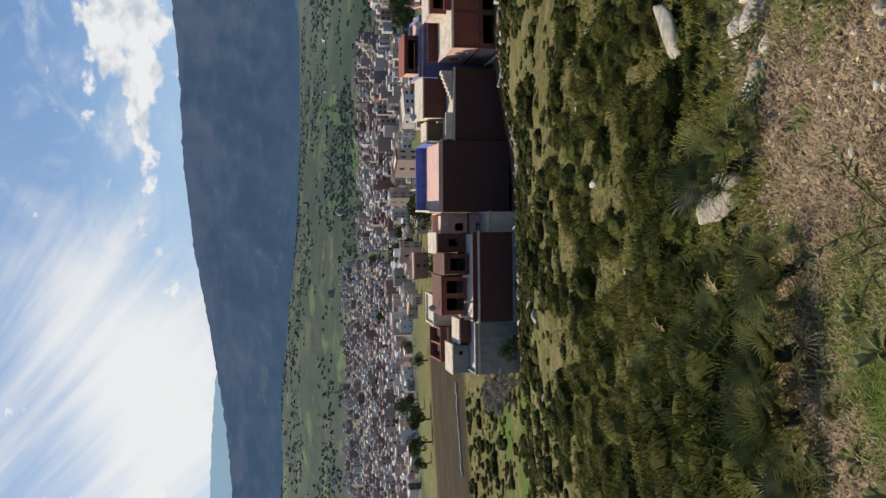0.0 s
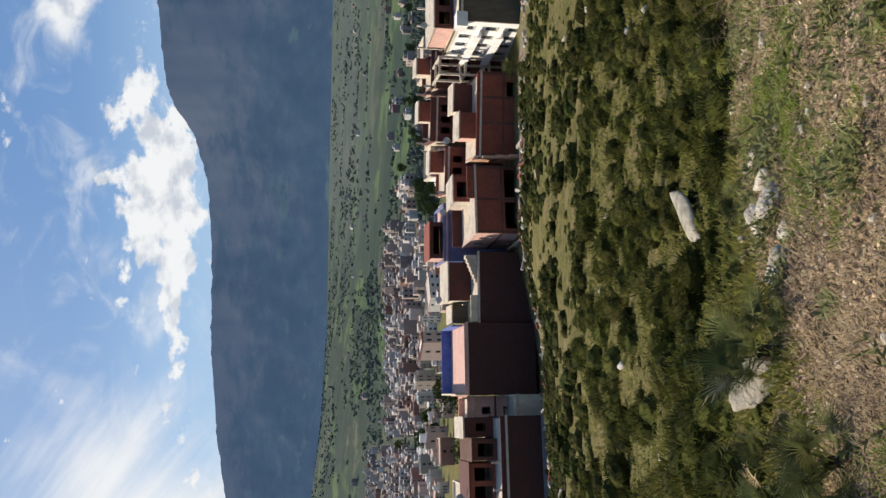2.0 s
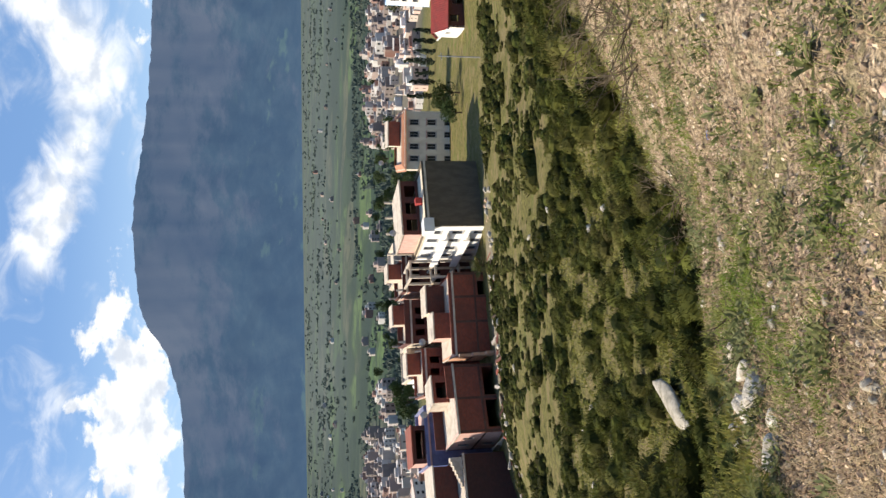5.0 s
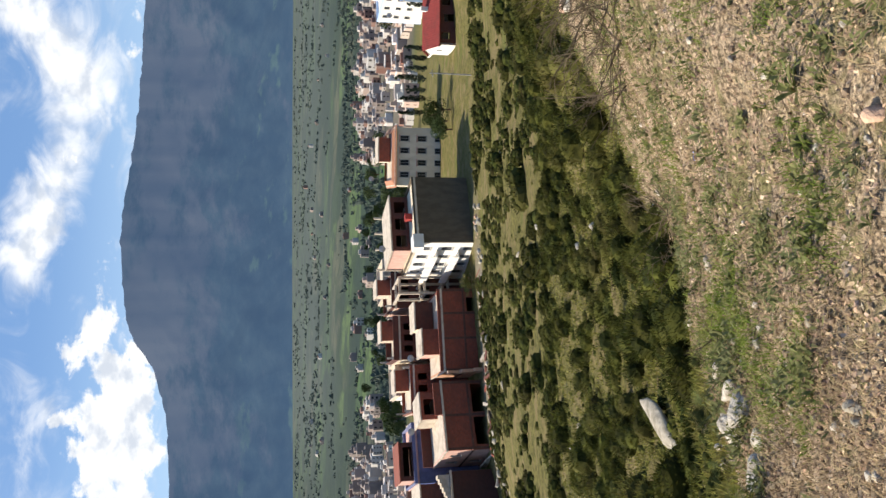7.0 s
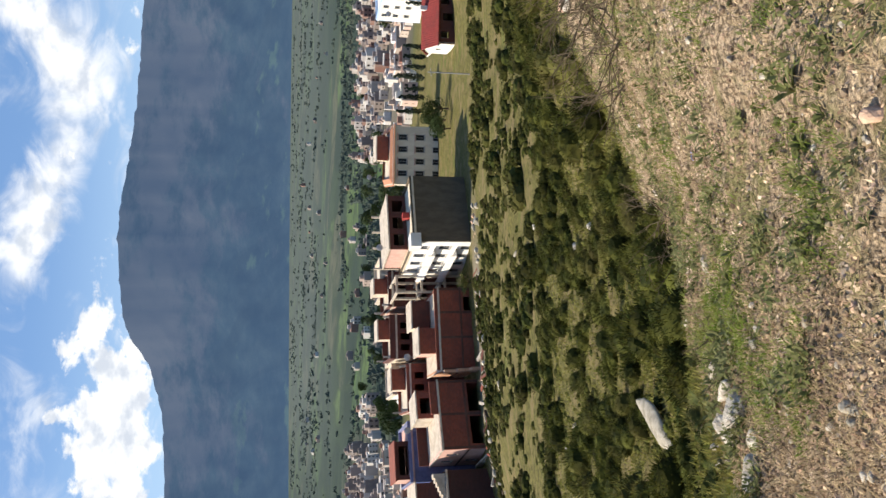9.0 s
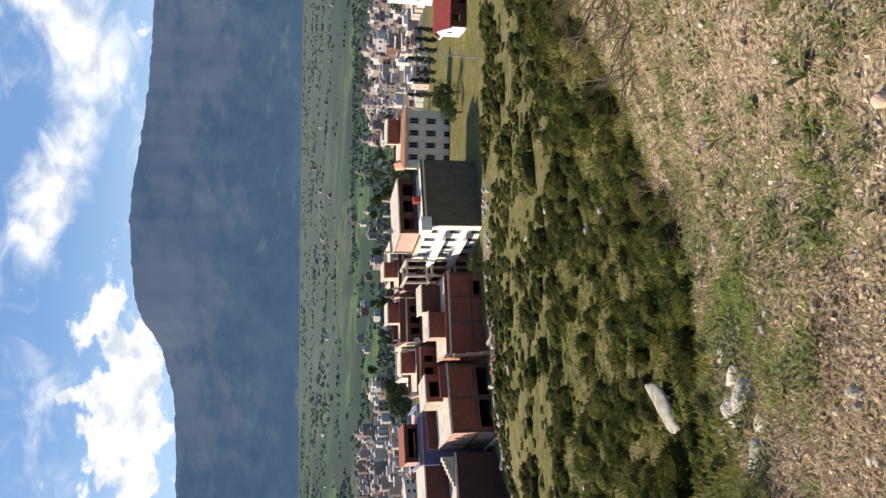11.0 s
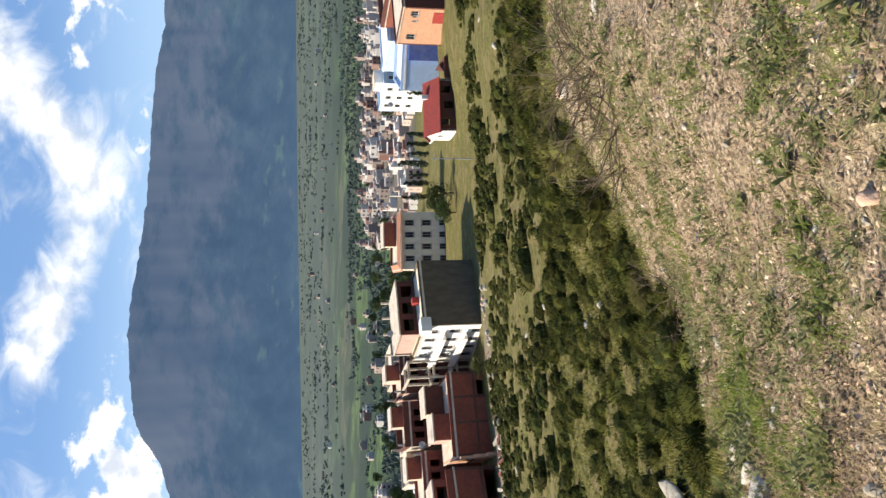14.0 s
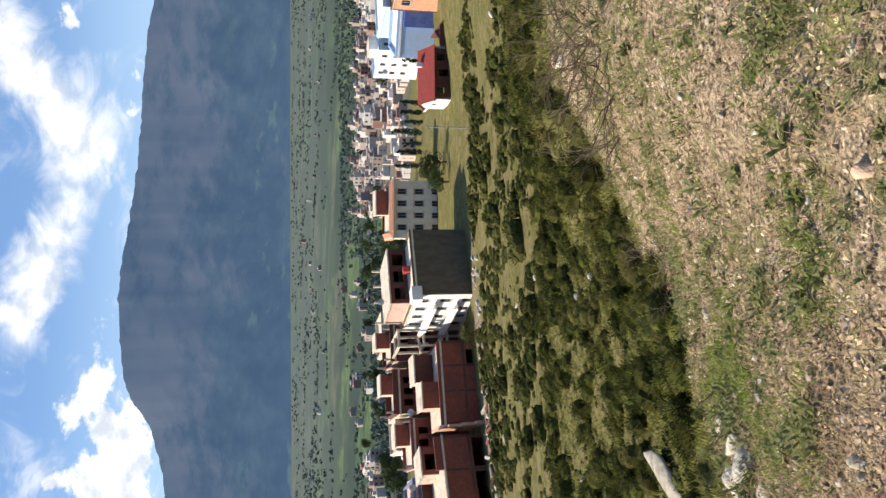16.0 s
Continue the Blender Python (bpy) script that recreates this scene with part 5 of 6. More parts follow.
for _ in range(20000):
    az = rnd.uniform(-24, 56)
    r = math.sqrt(rnd.uniform(29.0 ** 2, 134.0 ** 2))
    x, y = r * math.sin(radians(az)), r * math.cos(radians(az))
    if cover(x, y) + 0.07 + 0.15 * ease(26, 38, az) < rnd.uniform(-0.02, 0.24):
        continue
    size = rnd.choice((0.7, 1.0, 1.3, 1.7, 2.2)) * rnd.uniform(0.85, 1.15)
    if any((x - p) ** 2 + (y - q) ** 2 < (0.60 * (size + s)) ** 2 for p, q, s in taken):
        continue
    if -11 < az < 41 and r > 88 or az > -11 and r > 99 or az < -11.5 and (74 < r < 86 or 93 < r < 108) and rnd.random() < 0.85:
        continue
    taken.append((x, y, size))
    cv, cf_ = coarse[made % 6]
    made += 1
    k = len(vs)
    t = rnd.uniform(0, 6.3)
    g = Vector((x, y, ground(x, y) - 0.05))
    wide, tl = rnd.uniform(0.9, 1.4), rnd.uniform(0.75, 1.1)
    vs += [g + Vector(((p.x * math.cos(t) - p.y * math.sin(t)) * size * wide, (p.x * math.sin(t) + p.y * math.cos(t)) * size, p.z * size * tl)) for p in cv]
    fs += [tuple(k + j for j in f) for f in cf_]
tagged(part_data("far_shrubs", vs, fs, LEAF), "olive-green shrubs covering the lower slope", "shrubs", kind="stuff")

# small tufts on the open turf
vs, fs = [], []
small = [shrub_data(rnd, 60, 0.16, 0.05) for _ in range(4)]
for made in range(1500):
    az = rnd.uniform(-22, 56)
    e = steps(az, EDGE) * 1.25
    r = e * (60 / e) ** rnd.random() ** 0.8
    x, y = r * math.sin(radians(az)), r * math.cos(radians(az))
    size, t, k = rnd.uniform(0.10, 0.26) * (0.8 + r / 45), rnd.uniform(0, 6.3), len(vs)
    g = Vector((x, y, ground(x, y) - 0.02))
    cv, cf_ = small[made % 4]
    vs += [g + Vector(((p.x * math.cos(t) - p.y * math.sin(t)) * size * 1.3, (p.x * math.sin(t) + p.y * math.cos(t)) * size * 1.3, p.z * size)) for p in cv]
    fs += [tuple(k + j for j in f) for f in cf_]
tagged(part_data("small_tufts", vs, fs, LEAF), "small olive tufts scattered over the open turf", "tufts", kind="stuff")

# turf between the shrubs
vs, fs = [], []
for _ in range(28000):
    az = rnd.uniform(-22, 56)
    e = steps(az, EDGE)
    r = e * (34 / e) ** rnd.random()
    x, y = r * math.sin(radians(az)), r * math.cos(radians(az))
    z = ground(x, y)
    h = rnd.uniform(0.03, 0.09) * (0.7 + r / 26)
    for _k in range(3):
        a = rnd.uniform(0, 6.3)
        way = Vector((math.cos(a) * 0.6, math.sin(a) * 0.6, 1)).normalized()
        side = Vector((-math.sin(a), math.cos(a), 0)) * (0.006 + 0.0009 * r)
        p = Vector((x + rnd.gauss(0, 0.04), y + rnd.gauss(0, 0.04), z - 0.01))
        k = len(vs)
        vs += [p - side, p + side, p + way * h]
        fs.append((k, k + 1, k + 2))
tagged(part_data("turf", vs, fs, GREEN), "short yellow-green turf between the shrubs", "grass", kind="stuff")


# ---- fan palms ----
def fan_palm(seed, fans=24, reach=0.46):
    rr_ = random.Random(seed)
    ob = thing("fan_palm", pose(0, 0, -200), "dwarf fan palm with spread gray-green leaves on the bank", "palm", "fan palms on the bank")
    bm = bmesh.new()
    limb(bm, Vector((0, 0, -0.08)), Vector((0, 0, 0.12)), 0.06, 0.045, 7)
    part("stem", bm, BARK, ob)
    for i in range(fans):
        a = 2 * math.pi * i / fans + rr_.gauss(0, 0.25)
        e = rr_.uniform(0.15, 1.25)
        way = Vector((math.cos(a) * math.cos(e), math.sin(a) * math.cos(e), math.sin(e)))
        ln = reach * rr_.uniform(0.5, 1.0)
        side = way.cross(Vector((0, 0, 1))).normalized()
        up = side.cross(way)
        tip = Vector((0, 0, 0.06)) + way * ln * 0.6
        vs, fs = [], []
        blade(vs, fs, Vector((0, 0, 0.04)), (tip - Vector((0, 0, 0.04))).normalized(), side, (tip - Vector((0, 0, 0.04))).length, 0.012, 0.0)
        kink = way + up * rr_.uniform(-0.25, 0.25)
        for j in range(23):
            g = (j / 22 - 0.5) * 3.4
            d = (kink * math.cos(g) + side * math.sin(g) + up * 0.25 * abs(math.sin(g))).normalized()
            blade(vs, fs, tip, d, d.cross(up).normalized(), ln * rr_.uniform(0.55, 0.72) * (1 - 0.25 * abs(g) / 1.6), 0.0075, rr_.uniform(0.0, 0.3))
        part_data("frond", vs, fs, PALM if rr_.random() < 0.97 else STRAW, ob)
    return ob


palms = [fan_palm(s) for s in (51, 52, 53, 54)]
rnd = random.Random(17)
palm_spots = [(0.20, 3.62, 1.25), (-0.22, 2.98, 0.9), (-0.50, 2.98, 1.0), (-0.72, 2.95, 1.0), (-0.95, 2.90, 0.95), (-0.35, 3.25, 1.0), (-0.75, 3.35, 1.1), (-1.1, 3.2, 1.0), (-0.45, 3.65, 1.0),
              (-0.85, 3.75, 1.1), (-1.25, 3.7, 1.0), (-0.2, 3.75, 0.8), (-0.6, 4.05, 1.0), (-1.05, 4.15, 1.1), (-1.45, 4.2, 1.0), (-0.3, 4.25, 0.9), (-0.75, 4.55, 1.0), (-1.3, 4.7, 1.1), (0.42, 3.85, 0.8),
              (1.55, 4.75, 0.6), (0.75, 4.45, 0.5), (0.05, 4.45, 0.9), (-1.6, 3.6, 1.0), (-1.75, 4.6, 1.1), (1.15, 4.55, 0.8), (-0.62, 2.62, 0.5), (0.35, 3.3, 0.6), (-1.7, 5.3, 1.2), (-1.0, 5.2, 1.1), (-0.3, 5.1, 1.0)]
palm_spots = [(x, y - 0.22 if x < 0.15 and y < 4.2 else y, s) for x, y, s in palm_spots] + [(-1.35, 2.9, 1.0)]
for i, (x, y, s) in enumerate(palm_spots):
    m = Matrix.Translation((x, y, ground(x, y))) @ pose(0, 0, 0, rnd.uniform(-14, 4), rnd.uniform(-8, 8), rnd.uniform(0, 360)) @ Matrix.Scale(s * 0.62, 4)
    if i < 4:
        palms[i].matrix_world = m
    else:
        copy_thing(palms[i % 4], m)
house_palm = fan_palm(77, 30)
house_palm.matrix_world = Matrix.Translation((40.6, 89.6, ground(40.6, 89.6))) @ Matrix.Scale(4.6, 4)
tagged(house_palm, "wide drooping green palm growing beside the white house", "palm")
# leafy shrubs growing between the palms
for _ in range(86):
    x, y = rnd.uniform(-2.6, 0.1), rnd.uniform(2.95, 6.2)
    if abs(x - 0.05) < 0.45 and y < 4.6:
        continue
    plant(shrub_sets[rnd.randrange(9)], "shrub", "low dark shrub growing between fan palms on the bank", "shrub", "shrubs on the slope", x, y, rnd.uniform(0.4, 0.75), 0.95)


# ---- rocks and stones ----
def stone_mesh(seed, mat, flat=0.6):
    rr_ = random.Random(seed)
    bm = bmesh.new()
    bmesh.ops.create_icosphere(bm, subdivisions=3, radius=0.5)
    off = Vector((seed * 3.1, seed * 1.7, 0))
    cuts = [Vector((rr_.gauss(0, 1), rr_.gauss(0, 1), rr_.gauss(0, 0.8))).normalized() for _ in range(7)]
    for v in bm.verts:
        p = v.co.copy()
        for c in cuts:
            over = p.dot(c) - 0.33
            if over > 0:
                p -= c * over * 0.85
        p *= 1 + 0.20 * noise.noise(p * 3 + off) + 0.10 * noise.noise(p * 8 + off)
        v.co = Vector((p.x, p.y * 0.8, p.z * flat))
    me = bpy.data.meshes.new("stone")
    bm.to_mesh(me)
    bm.free()
    me.materials.append(mat)
    me.polygons.foreach_set("use_smooth", [True] * len(me.polygons))
    return me


stones = {"W": [stone_mesh(i, ROCK_WHITE) for i in (1, 2, 3)], "R": [stone_mesh(i, ROCK, 0.7) for i in (4, 5, 6)], "P": [stone_mesh(7, ROCK_PINK)]}
names = {"W": ("stone", "whitish limestone lying on the bare soil"), "R": ("rock", "gray weathered rock half sunk in the slope"), "P": ("stone", "pinkish sandstone lying on the bare soil")}
STONES = [(9.44, 17.4, 0.39, "W"), (10.28, 20.25, 0.38, "W"), (11.23, 35.86, 0.67, "W"), (2.29, 2.59, 0.05, "W"), (2.12, 5.5, 0.1, "W"), (5.16, 9.01, 0.2, "W"), (5.17, 8.54, 0.13, "W"), (1.96, 4.07, 0.12, "W"),
          (1.27, 1.64, 0.09, "P"), (1.23, 1.94, 0.06, "R"), (0.55, 2.21, 0.08, "R"), (8.35, 8.47, 0.3, "P"), (17.85, 58.85, 0.9, "R"), (0.73, 3.46, 0.12, "W")]
SMALL = [(1.23, 3.93, 0.11, "W"), (1.06, 3.76, 0.11, "W"), (0.94, 3.66, 0.15, "W"), (0.97, 3.98, 0.09, "W"), (0.92, 4.49, 0.09, "W"), (0.65, 2.73, 0.03, "W"), (1.42, 2.33, 0.03, "W"), (1.3, 3.16, 0.05, "W"),
         (0.10, 3.80, 0.40, "R"), (0.97, 21.23, 0.36, "W"), (5.71, 23.77, 0.37, "W"), (3.01, 28.53, 0.34, "W"), (1.42, 39.21, 0.41, "W"), (-0.89, 12.85, 0.16, "W")]
MORE = [(-0.66, 7.77, 0.13, "R"), (-5.46, 49.85, 0.9, "R"), (-5.54, 44.48, 0.8, "R"), (0.58, 3.48, 0.13, "W"), (0.86, 3.87, 0.13, "W"), (0.84, 4.65, 0.08, "W"), (7.98, 8.05, 0.28, "W"), (4.77, 3.86, 0.12, "W"),
        (2.73, 2.42, 0.05, "W"), (41.75, 38.23, 0.83, "W"), (17.78, 14.9, 0.6, "P"), (1.24, 1.72, 0.04, "W"), (4.96, 6.76, 0.1, "W"), (17.54, 32.33, 0.4, "W")]
rnd = random.Random(3)


def lay_stone(x, y, s, kind, group="stones on the hillside", turn=None, shape=(1, 1, 1)):
    nm, lb = names[kind]
    ob = new(nm, stones[kind][rnd.randrange(len(stones[kind]))])
    ob.matrix_world = Matrix.Translation((x, y, ground(x, y) + 0.12 * s)) @ pose(0, 0, 0, rnd.uniform(-15, 15), rnd.uniform(-15, 15), rnd.uniform(0, 360) if turn is None else turn) @ Matrix.Diagonal((s * shape[0], s * shape[1], s * shape[2], 1))
    tagged(ob, lb, nm, group)


for x, y, s, k in STONES + SMALL + MORE:
    lay_stone(x, y, s * (1.7 if 0.5 < x < 1.3 and 3.3 < y < 4.2 else 1.05), k, shape=(1.15, rnd.uniform(0.6, 0.9), rnd.uniform(0.6, 0.9)))
lay_stone(2.45, 9.9, 1.1, "R", turn=50, shape=(1.45, 0.5, 0.22))
for x, y in ((1.55, 8.6), (3.3, 9.3), (2.9, 11.4), (1.7, 10.9)):
    plant(shrub_sets[4], "shrub", SHRUB_LABEL, "shrub", "shrubs on the slope", x, y, 0.62)
for _ in range(230):
    az = rnd.uniform(-12, 56)
    r = rnd.uniform(1.7, steps(az, EDGE) * 1.05)
    lay_stone(r * math.sin(radians(az)), r * math.cos(radians(az)), rnd.choice((0.012, 0.016, 0.022, 0.03, 0.045)) * (1 + 0.05 * r), rnd.choice("WWWRP"))
for _ in range(26):
    az, r = rnd.uniform(-20, 52), math.sqrt(rnd.uniform(100, 85 ** 2))
    lay_stone(r * math.sin(radians(az)), r * math.cos(radians(az)), rnd.uniform(0.2, 0.5), "R", shape=(1.2, 0.8, 0.6))
for _ in range(110):
    az = rnd.uniform(-10, 30)
    r = rnd.uniform(80, 91)
    lay_stone(r * math.sin(radians(az)), r * math.cos(radians(az)), rnd.uniform(0.25, 1.0), rnd.choice("WRRRP"), "rubble below the houses")
for _ in range(70):
    az = rnd.uniform(-10, 30)
    r = rnd.uniform(82, 91)
    x, y = r * math.sin(radians(az)), r * math.cos(radians(az))
    ln, w_ = rnd.uniform(0.6, 2.4), rnd.uniform(0.1, 0.5)
    ob = part("debris_plank", boxes((-ln / 2, ln / 2, -w_ / 2, w_ / 2, 0, rnd.uniform(0.05, 0.3))), rnd.choice((BRICK, BRICK_DARK, SLAB, CONCRETE, BARK, BRICK)))
    ob.matrix_world = pose(x, y, ground(x, y) + 0.05, rnd.uniform(-12, 12), rnd.uniform(-20, 20), rnd.uniform(0, 360))
    tagged(ob, "broken building debris lying below the houses", "debris", "rubble below the houses")


# ---- bare ground near the camera ----
def near_spot(far=1.0):
    az = rnd.uniform(-24, 55)
    e = steps(az, EDGE) * far
    r = 1.5 * (e / 1.5) ** math.sqrt(rnd.random())
    return r * math.sin(radians(az)), r * math.cos(radians(az)), r


rnd = random.Random(77)
vs, fs, gv, gf = [], [], [], []
for _ in range(30000):
    x, y, r = near_spot(1.1)
    p = Vector((x, y, ground(x, y) + 0.006))
    a, s = rnd.uniform(0, 6.3), rnd.uniform(0.004, 0.0125) * (1 + 0.10 * r)
    u = Vector((math.cos(a), math.sin(a), rnd.gauss(0.0, 0.5))) * s
    v = Vector((-math.sin(a), math.cos(a), rnd.gauss(0, 0.4))) * s * rnd.uniform(0.15, 0.7)
    k = len(vs)
    vs += [p - u, p + v + Vector((0, 0, 0.004)), p + u, p - v]
    fs += [(k, k + 1, k + 2), (k, k + 2, k + 3)]
tagged(part_data("leaf_litter", vs, fs, LITTER), "brown dry leaf litter and chips over the soil", "litter", kind="stuff")
for pick in range(2):
    vs, fs = [], []
    for _ in range(21000 if pick else 9000):
        x, y, r = near_spot(1.05)
        lush = 0.8 * noise.noise(Vector((x * 1.6, y * 1.6, 2.0))) + 1.1 * (1 - ease(1.85, 2.2, r + 0.25 * noise.noise(Vector((x * 3, y * 3, 1))))) * (1 - ease(0.1, 0.4, x)) - 0.35 * (1 - ease(0.3, 0.9, x)) - 0.12 * ease(0.3, 0.9, x)
        if pick == 0 and lush > 0.15 or pick == 1 and lush < rnd.uniform(-0.2, 0.25):
            continue
        z = ground(x, y)
        for _k in range(5):
            a = rnd.uniform(0, 6.3)
            lean = rnd.uniform(0.2, 1.6 if pick == 0 else 1.0)
            way = Vector((math.cos(a) * lean, math.sin(a) * lean, 1)).normalized()
            side = Vector((-math.sin(a), math.cos(a), 0)) * rnd.uniform(0.0008, 0.0016) * (1 + 0.16 * r)
            p = Vector((x + rnd.gauss(0, 0.02), y + rnd.gauss(0, 0.02), z))
            h = rnd.uniform(0.02, 0.055) * (1 + 0.08 * r)
            k = len(vs)
            vs += [p - side, p + side, p + way * h * 0.6 + side * 0.8, p + way * h * 0.6 - side * 0.8, p + way * h + Vector((math.cos(a), math.sin(a), -0.6)) * h * 0.3]
            fs += [(k, k + 1, k + 2, k + 3), (k + 3, k + 2, k + 4)]
    tagged(part_data("dry_grass" if pick == 0 else "fresh_grass", vs, fs, STRAW if pick == 0 else LUSH), "thin dry straw over the bare soil" if pick == 0 else "short fresh green grass over the bare soil", "grass", kind="stuff")


def weed_mesh(seed, leaves, ln, wd):
    """A rosette of broad bent leaves."""
    rr_ = random.Random(seed)
    vs, fs = [Vector((0, 0, 0.005))], []
    for i in range(leaves):
        a = 2.4 * i + rr_.gauss(0, 0.3)
        e = rr_.uniform(0.15, 1.1)
        l_, w_ = ln * rr_.uniform(0.6, 1.1), wd * rr_.uniform(0.7, 1.2)
        d = Vector((math.cos(a), math.sin(a), 0))
        s = Vector((-math.sin(a), math.cos(a), 0))
        k = len(vs)
        for f, q in ((0.2, 0.5), (0.4, 0.9), (0.7, 1.0), (1.0, 0.05)):
            c = d * l_ * f * math.cos(e) + Vector((0, 0, 0.01 + l_ * (f * math.sin(e) - 0.55 * f * f * math.sin(e))))
            vs += [c - s * w_ * q * 0.5 + Vector((0, 0, 0.25 * w_ * q)), c, c + s * w_ * q * 0.5 + Vector((0, 0, 0.25 * w_ * q))]
        fs += [(0, k + 1, k), (0, k + 2, k + 1)]
        for j in range(3):
            b = k + 3 * j
            fs += [(b, b + 1, b + 4, b + 3), (b + 1, b + 2, b + 5, b + 4)]
    me = bpy.data.meshes.new("weed")
    me.from_pydata(vs, [], fs)
    me.materials.append(WEED)
    return me


weeds = [weed_mesh(61, 11, 0.10, 0.030), weed_mesh(62, 16, 0.085, 0.026), weed_mesh(63, 22, 0.07, 0.02), weed_mesh(64, 9, 0.13, 0.035)]
for x, y, s in ((2.53, 3.5, 1.5), (2.45, 3.62, 1.2), (2.6, 3.42, 1.1), (1.49, 2.88, 1.2), (1.55, 2.78, 1.1), (1.42, 2.98, 1.0), (1.79, 2.38, 1.1), (1.7, 2.45, 0.9), (1.59, 1.87, 1.0), (1.5, 1.95, 1.0), (1.68, 1.8, 0.9), (1.3, 1.5, 1.0), (1.4, 1.42, 0.9)):
    plant(weeds[rnd.randrange(4)], "weed", "broad-leaved green weed rosette on the bare soil", "weed", "weeds on the soil", x, y, s * 0.62, sink=0.0)
made = 0
while made < 280:
    x, y, r = near_spot(1.0)
    if noise.noise(Vector((x * 0.8, y * 0.8, 8.0))) < rnd.uniform(-0.35, 0.35) + (0.3 if x < 0.7 else 0.0):
        continue
    made += 1
    plant(weeds[rnd.randrange(4)], "weed", "broad-leaved green weed rosette on the bare soil", "weed", "weeds on the soil", x, y, (rnd.uniform(0.22, 0.5) if made % 5 else rnd.uniform(0.6, 0.95)) * (1 + 0.05 * r), rnd.uniform(0.8, 1.5), sink=0.0)


# ---- dead twigs ----
def twig_mesh(seed, reach, stems, spread, depth=3, thick=0.006):
    rr_ = random.Random(seed)
    bm = bmesh.new()

    def grow(a, way, ln, rad, d):
        b = a + way * ln
        limb(bm, a, b, rad, rad * 0.7, 4)
        if d:
            for _ in range(rr_.choice((2, 3))):
                w2 = (way + Vector((rr_.gauss(0, 0.4), rr_.gauss(0, 0.4), rr_.gauss(-0.05, 0.35)))).normalized()
                grow(b, w2, ln * rr_.uniform(0.55, 0.95), rad * 0.62, d - 1)

    for i in range(stems):
        a = 2 * math.pi * i / stems + rr_.gauss(0, 0.3)
        w = Vector((math.cos(a) * spread, math.sin(a) * spread, rr_.uniform(0.3, 1.0))).normalized()
        grow(Vector((rr_.gauss(0, 0.05), rr_.gauss(0, 0.05), 0)), w, reach * rr_.uniform(0.25, 0.45), thick, depth)
    me = bpy.data.meshes.new("dead_bush")
    bm.to_mesh(me)
    bm.free()
    me.materials.append(TWIG)
    return me


dead = [twig_mesh(71, 0.75, 7, 1.1, 3, 0.0095), twig_mesh(72, 0.6, 6, 1.3, 3, 0.008), twig_mesh(73, 0.35, 8, 1.0, 2, 0.005)]
for i, (x, y, s) in enumerate(((4.94, 6.05, 1.1), (4.5, 5.2, 1.0), (4.15, 4.47, 0.9), (5.2, 5.3, 1.1), (4.6, 4.4, 0.9), (4.04, 3.87, 0.8), (5.6, 5.4, 1.1), (6.2, 5.6, 1.1), (6.75, 6.1, 1.1), (5.0, 4.6, 1.0), (5.8, 6.3, 1.0), (1.47, 4.09, 0.7), (1.25, 3.85, 0.6),
                               (0.9, 3.3, 0.5), (0.6, 3.0, 0.45), (3.6, 6.6, 0.9), (4.2, 7.4, 0.9), (3.0, 6.0, 0.8), (-0.35, 2.55, 0.4))):
    plant(dead[i % 2 if s > 0.75 else 2], "dead_bush", "dry leafless brown twigs at the edge of the bare ground", "dead bush", "dead bushes", x, y, s, sink=0.0)
vs, fs = [], []
bm = bmesh.new()
for _ in range(420):
    x, y, r = near_spot(1.08)
    a, ln = rnd.uniform(0, 6.3), rnd.uniform(0.04, 0.22)
    z0 = ground(x, y) + 0.008
    x1, y1 = x + math.cos(a) * ln, y + math.sin(a) * ln
    limb(bm, Vector((x, y, z0)), Vector((x1, y1, ground(x1, y1) + rnd.uniform(0.004, 0.03))), rnd.uniform(0.0012, 0.003), 0.001, 4)
tagged(part("fallen_twigs", bm, TWIG), "thin dry twigs fallen over the soil", "twigs", kind="stuff")

# thin green sprig rising close by
sp = thing("sprig", Matrix.Translation((-0.05, 2.02, ground(-0.05, 2.02))), "thin upright green sprig with narrow leaves", "plant")
rr_ = random.Random(8)
for i in range(7):
    a = rr_.uniform(0, 6.3)
    w = Vector((math.cos(a) * 0.55, math.sin(a) * 0.55, 1)).normalized()
    p = Vector((0, 0, 0))
    bm, leaves = bmesh.new(), []
    for j in range(5):
        q = p + w * rr_.uniform(0.04, 0.07)
        limb(bm, p, q, 0.003 - 0.0004 * j, 0.0026 - 0.0004 * j, 4)
        for _k in range(4):
            leaves.append((q, (w + Vector((rr_.gauss(0, 0.8), rr_.gauss(0, 0.8), rr_.gauss(0, 0.4)))).normalized(), rr_.uniform(0.02, 0.05)))
        p, w = q, (w + Vector((rr_.gauss(0, 0.2), rr_.gauss(0, 0.2), 0))).normalized()
    st = part("stem", bm, TWIG, sp)
    for q, d, ll in leaves:
        vs, fs = [], []
        blade(vs, fs, q, d, d.orthogonal().normalized(), ll, 0.006, 0.1)
        part_data("leaf", vs, fs, WEED, st)

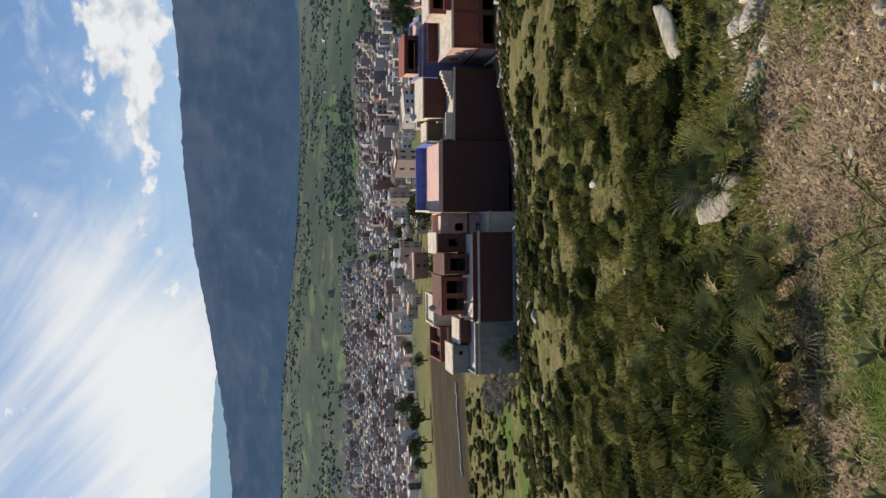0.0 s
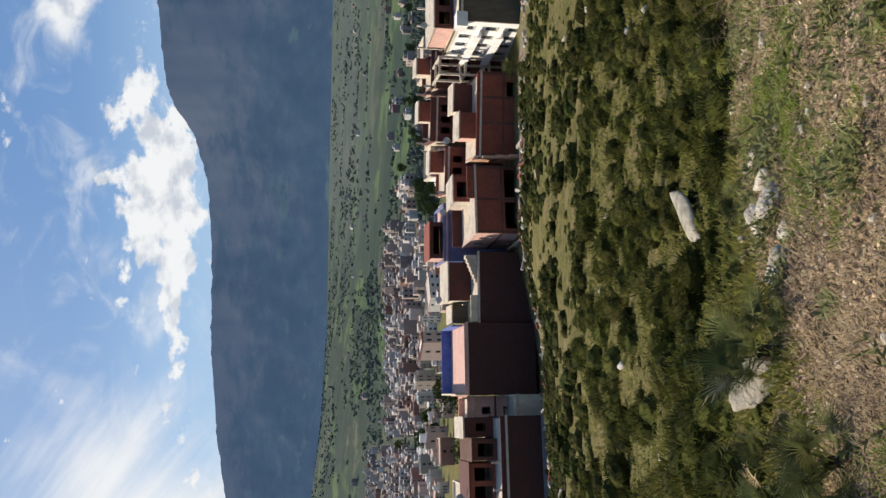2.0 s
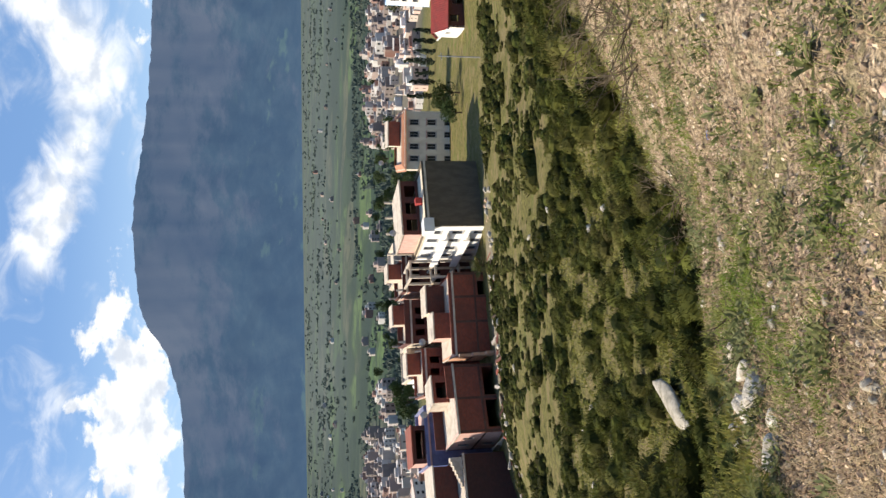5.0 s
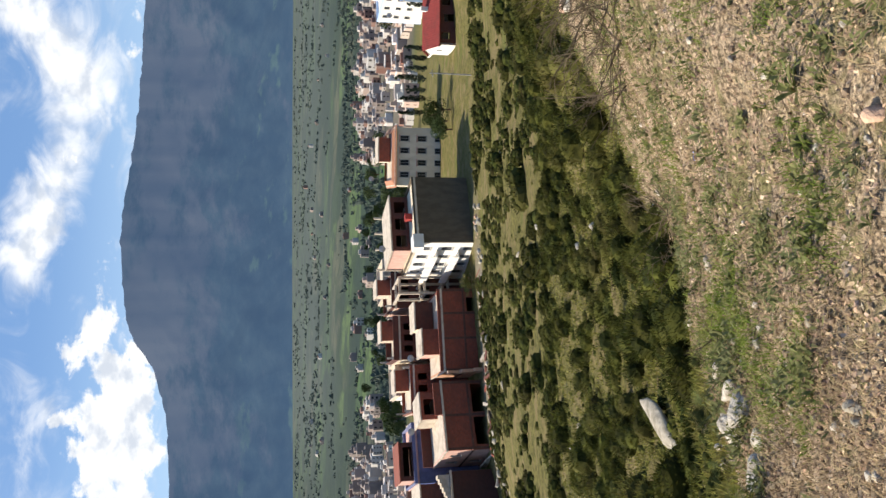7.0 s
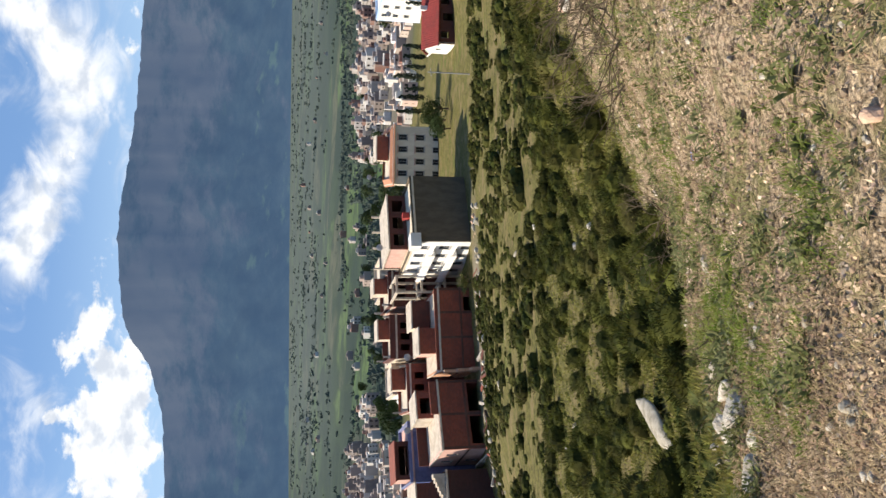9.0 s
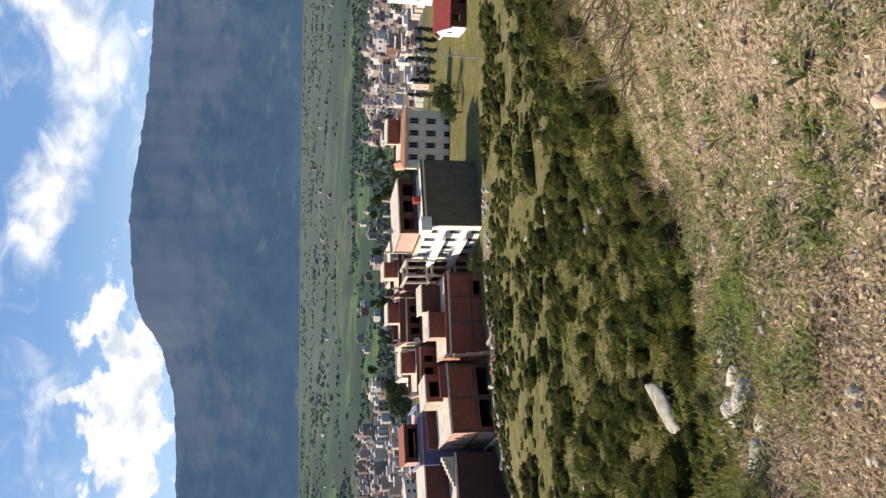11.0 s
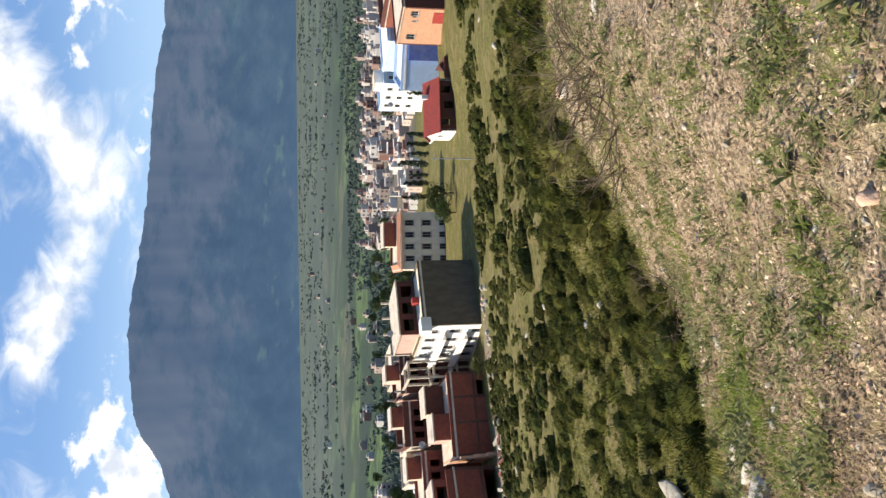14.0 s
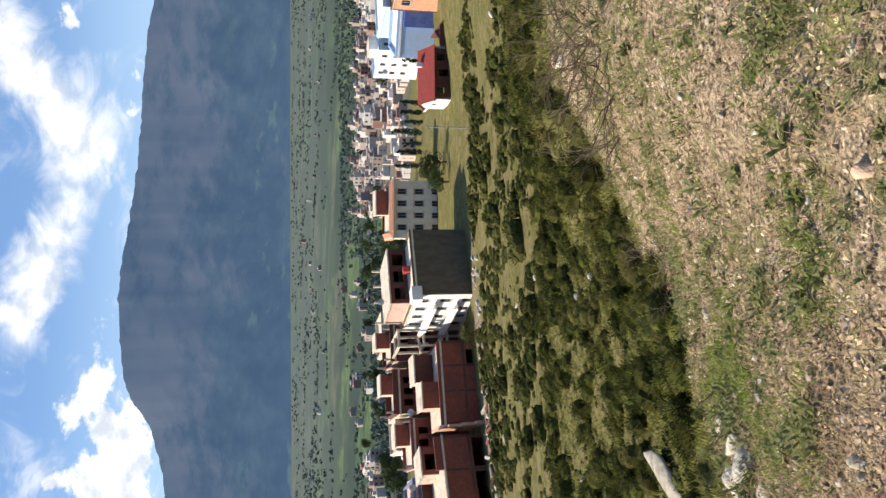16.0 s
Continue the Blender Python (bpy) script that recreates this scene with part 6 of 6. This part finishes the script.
# scraps lying on the soil
for x, y, mt, lab, sc in ((2.7, 3.98, TRASH_BLUE, "crumpled scrap of blue plastic on the soil", 0.06), (0.66, 3.38, ROCK_WHITE, "crumpled scrap of white plastic on the soil", 0.05)):
    bm = bmesh.new()
    bmesh.ops.create_grid(bm, x_segments=7, y_segments=7, size=0.5)
    for v in bm.verts:
        v.co.z = 0.3 * noise.noise(v.co * 3 + Vector((x, y, 0)))
    ob = part("plastic_scrap", bm, mt)
    ob.matrix_world = Matrix.Translation((x, y, ground(x, y) + 0.012)) @ Matrix.Scale(sc, 4)
    ob.modifiers.new("thick", "SOLIDIFY").thickness = 0.03
    tagged(ob, lab, "scrap")

# low field wall left of the gray house
fw = thing("field_wall", Matrix.Identity(4), "low pale stone wall along the edge of the field", "wall")
for i in range(16):
    x0 = -44 + i * 0.96
    wb = part("wall_length", boxes((0, 1.0, -0.15, 0.15, -0.8, 0.35)), CONCRETE, fw)
    wb.matrix_local = pose(x0, 134 + 0.3 * i, ground(x0, 134 + 0.3 * i), 0, 0, 17)

# low herbs in patches and clods on the bare soil
rnd = random.Random(123)
vs, fs = [], []
for _ in range(13000):
    x, y, r = near_spot(1.02)
    if 0.6 * noise.noise(Vector((x * 1.3, y * 1.3, 12.0))) + 0.8 * noise.noise(Vector((x * 4.5, y * 4.5, 2.0))) < rnd.uniform(0.16, 0.42) + (0.3 if x < 0.7 else 0.0):
        continue
    z = ground(x, y)
    s = 1 + 0.09 * r
    for _k in range(9):
        a, e = rnd.uniform(0, 6.3), rnd.uniform(0.1, 1.0)
        d = Vector((math.cos(a) * math.cos(e), math.sin(a) * math.cos(e), math.sin(e)))
        q = Vector((-math.sin(a), math.cos(a), 0)) * rnd.uniform(0.003, 0.008) * s
        p = Vector((x + rnd.gauss(0, 0.03), y + rnd.gauss(0, 0.03), z + rnd.uniform(0.0, 0.045) * s))
        ln = rnd.uniform(0.016, 0.042) * s
        k = len(vs)
        vs += [p, p + d * ln * 0.5 + q, p + d * ln, p + d * ln * 0.5 - q]
        fs += [(k, k + 1, k + 2), (k, k + 2, k + 3)]
tagged(part_data("low_herbs", vs, fs, WEED), "low small-leaved green herbs in patches on the soil", "herbs", kind="stuff")
vs, fs = [], []
for _ in range(9000):
    x, y, r = near_spot(1.05)
    s = rnd.choice((0.004, 0.005, 0.007, 0.009, 0.014)) * (1 + 0.12 * r)
    g = Vector((x, y, ground(x, y)))
    t = rnd.uniform(0, 6.3)
    k = len(vs)
    for j, (h, q) in enumerate(((-0.3, 1.0), (0.55, 0.8))):
        for i in range(5):
            a = t + 1.257 * i
            w = s * q * rnd.uniform(0.7, 1.3)
            vs.append(g + Vector((math.cos(a) * w, math.sin(a) * w, h * s)))
    vs.append(g + Vector((rnd.gauss(0, 0.2) * s, rnd.gauss(0, 0.2) * s, s * 0.95)))
    for i in range(5):
        fs += [(k + i, k + (i + 1) % 5, k + 5 + (i + 1) % 5, k + 5 + i), (k + 5 + i, k + 5 + (i + 1) % 5, k + 10)]
tagged(part_data("soil_clods", vs, fs, CLOD), "small brown clods and gravel over the bare soil", "clods", kind="stuff")
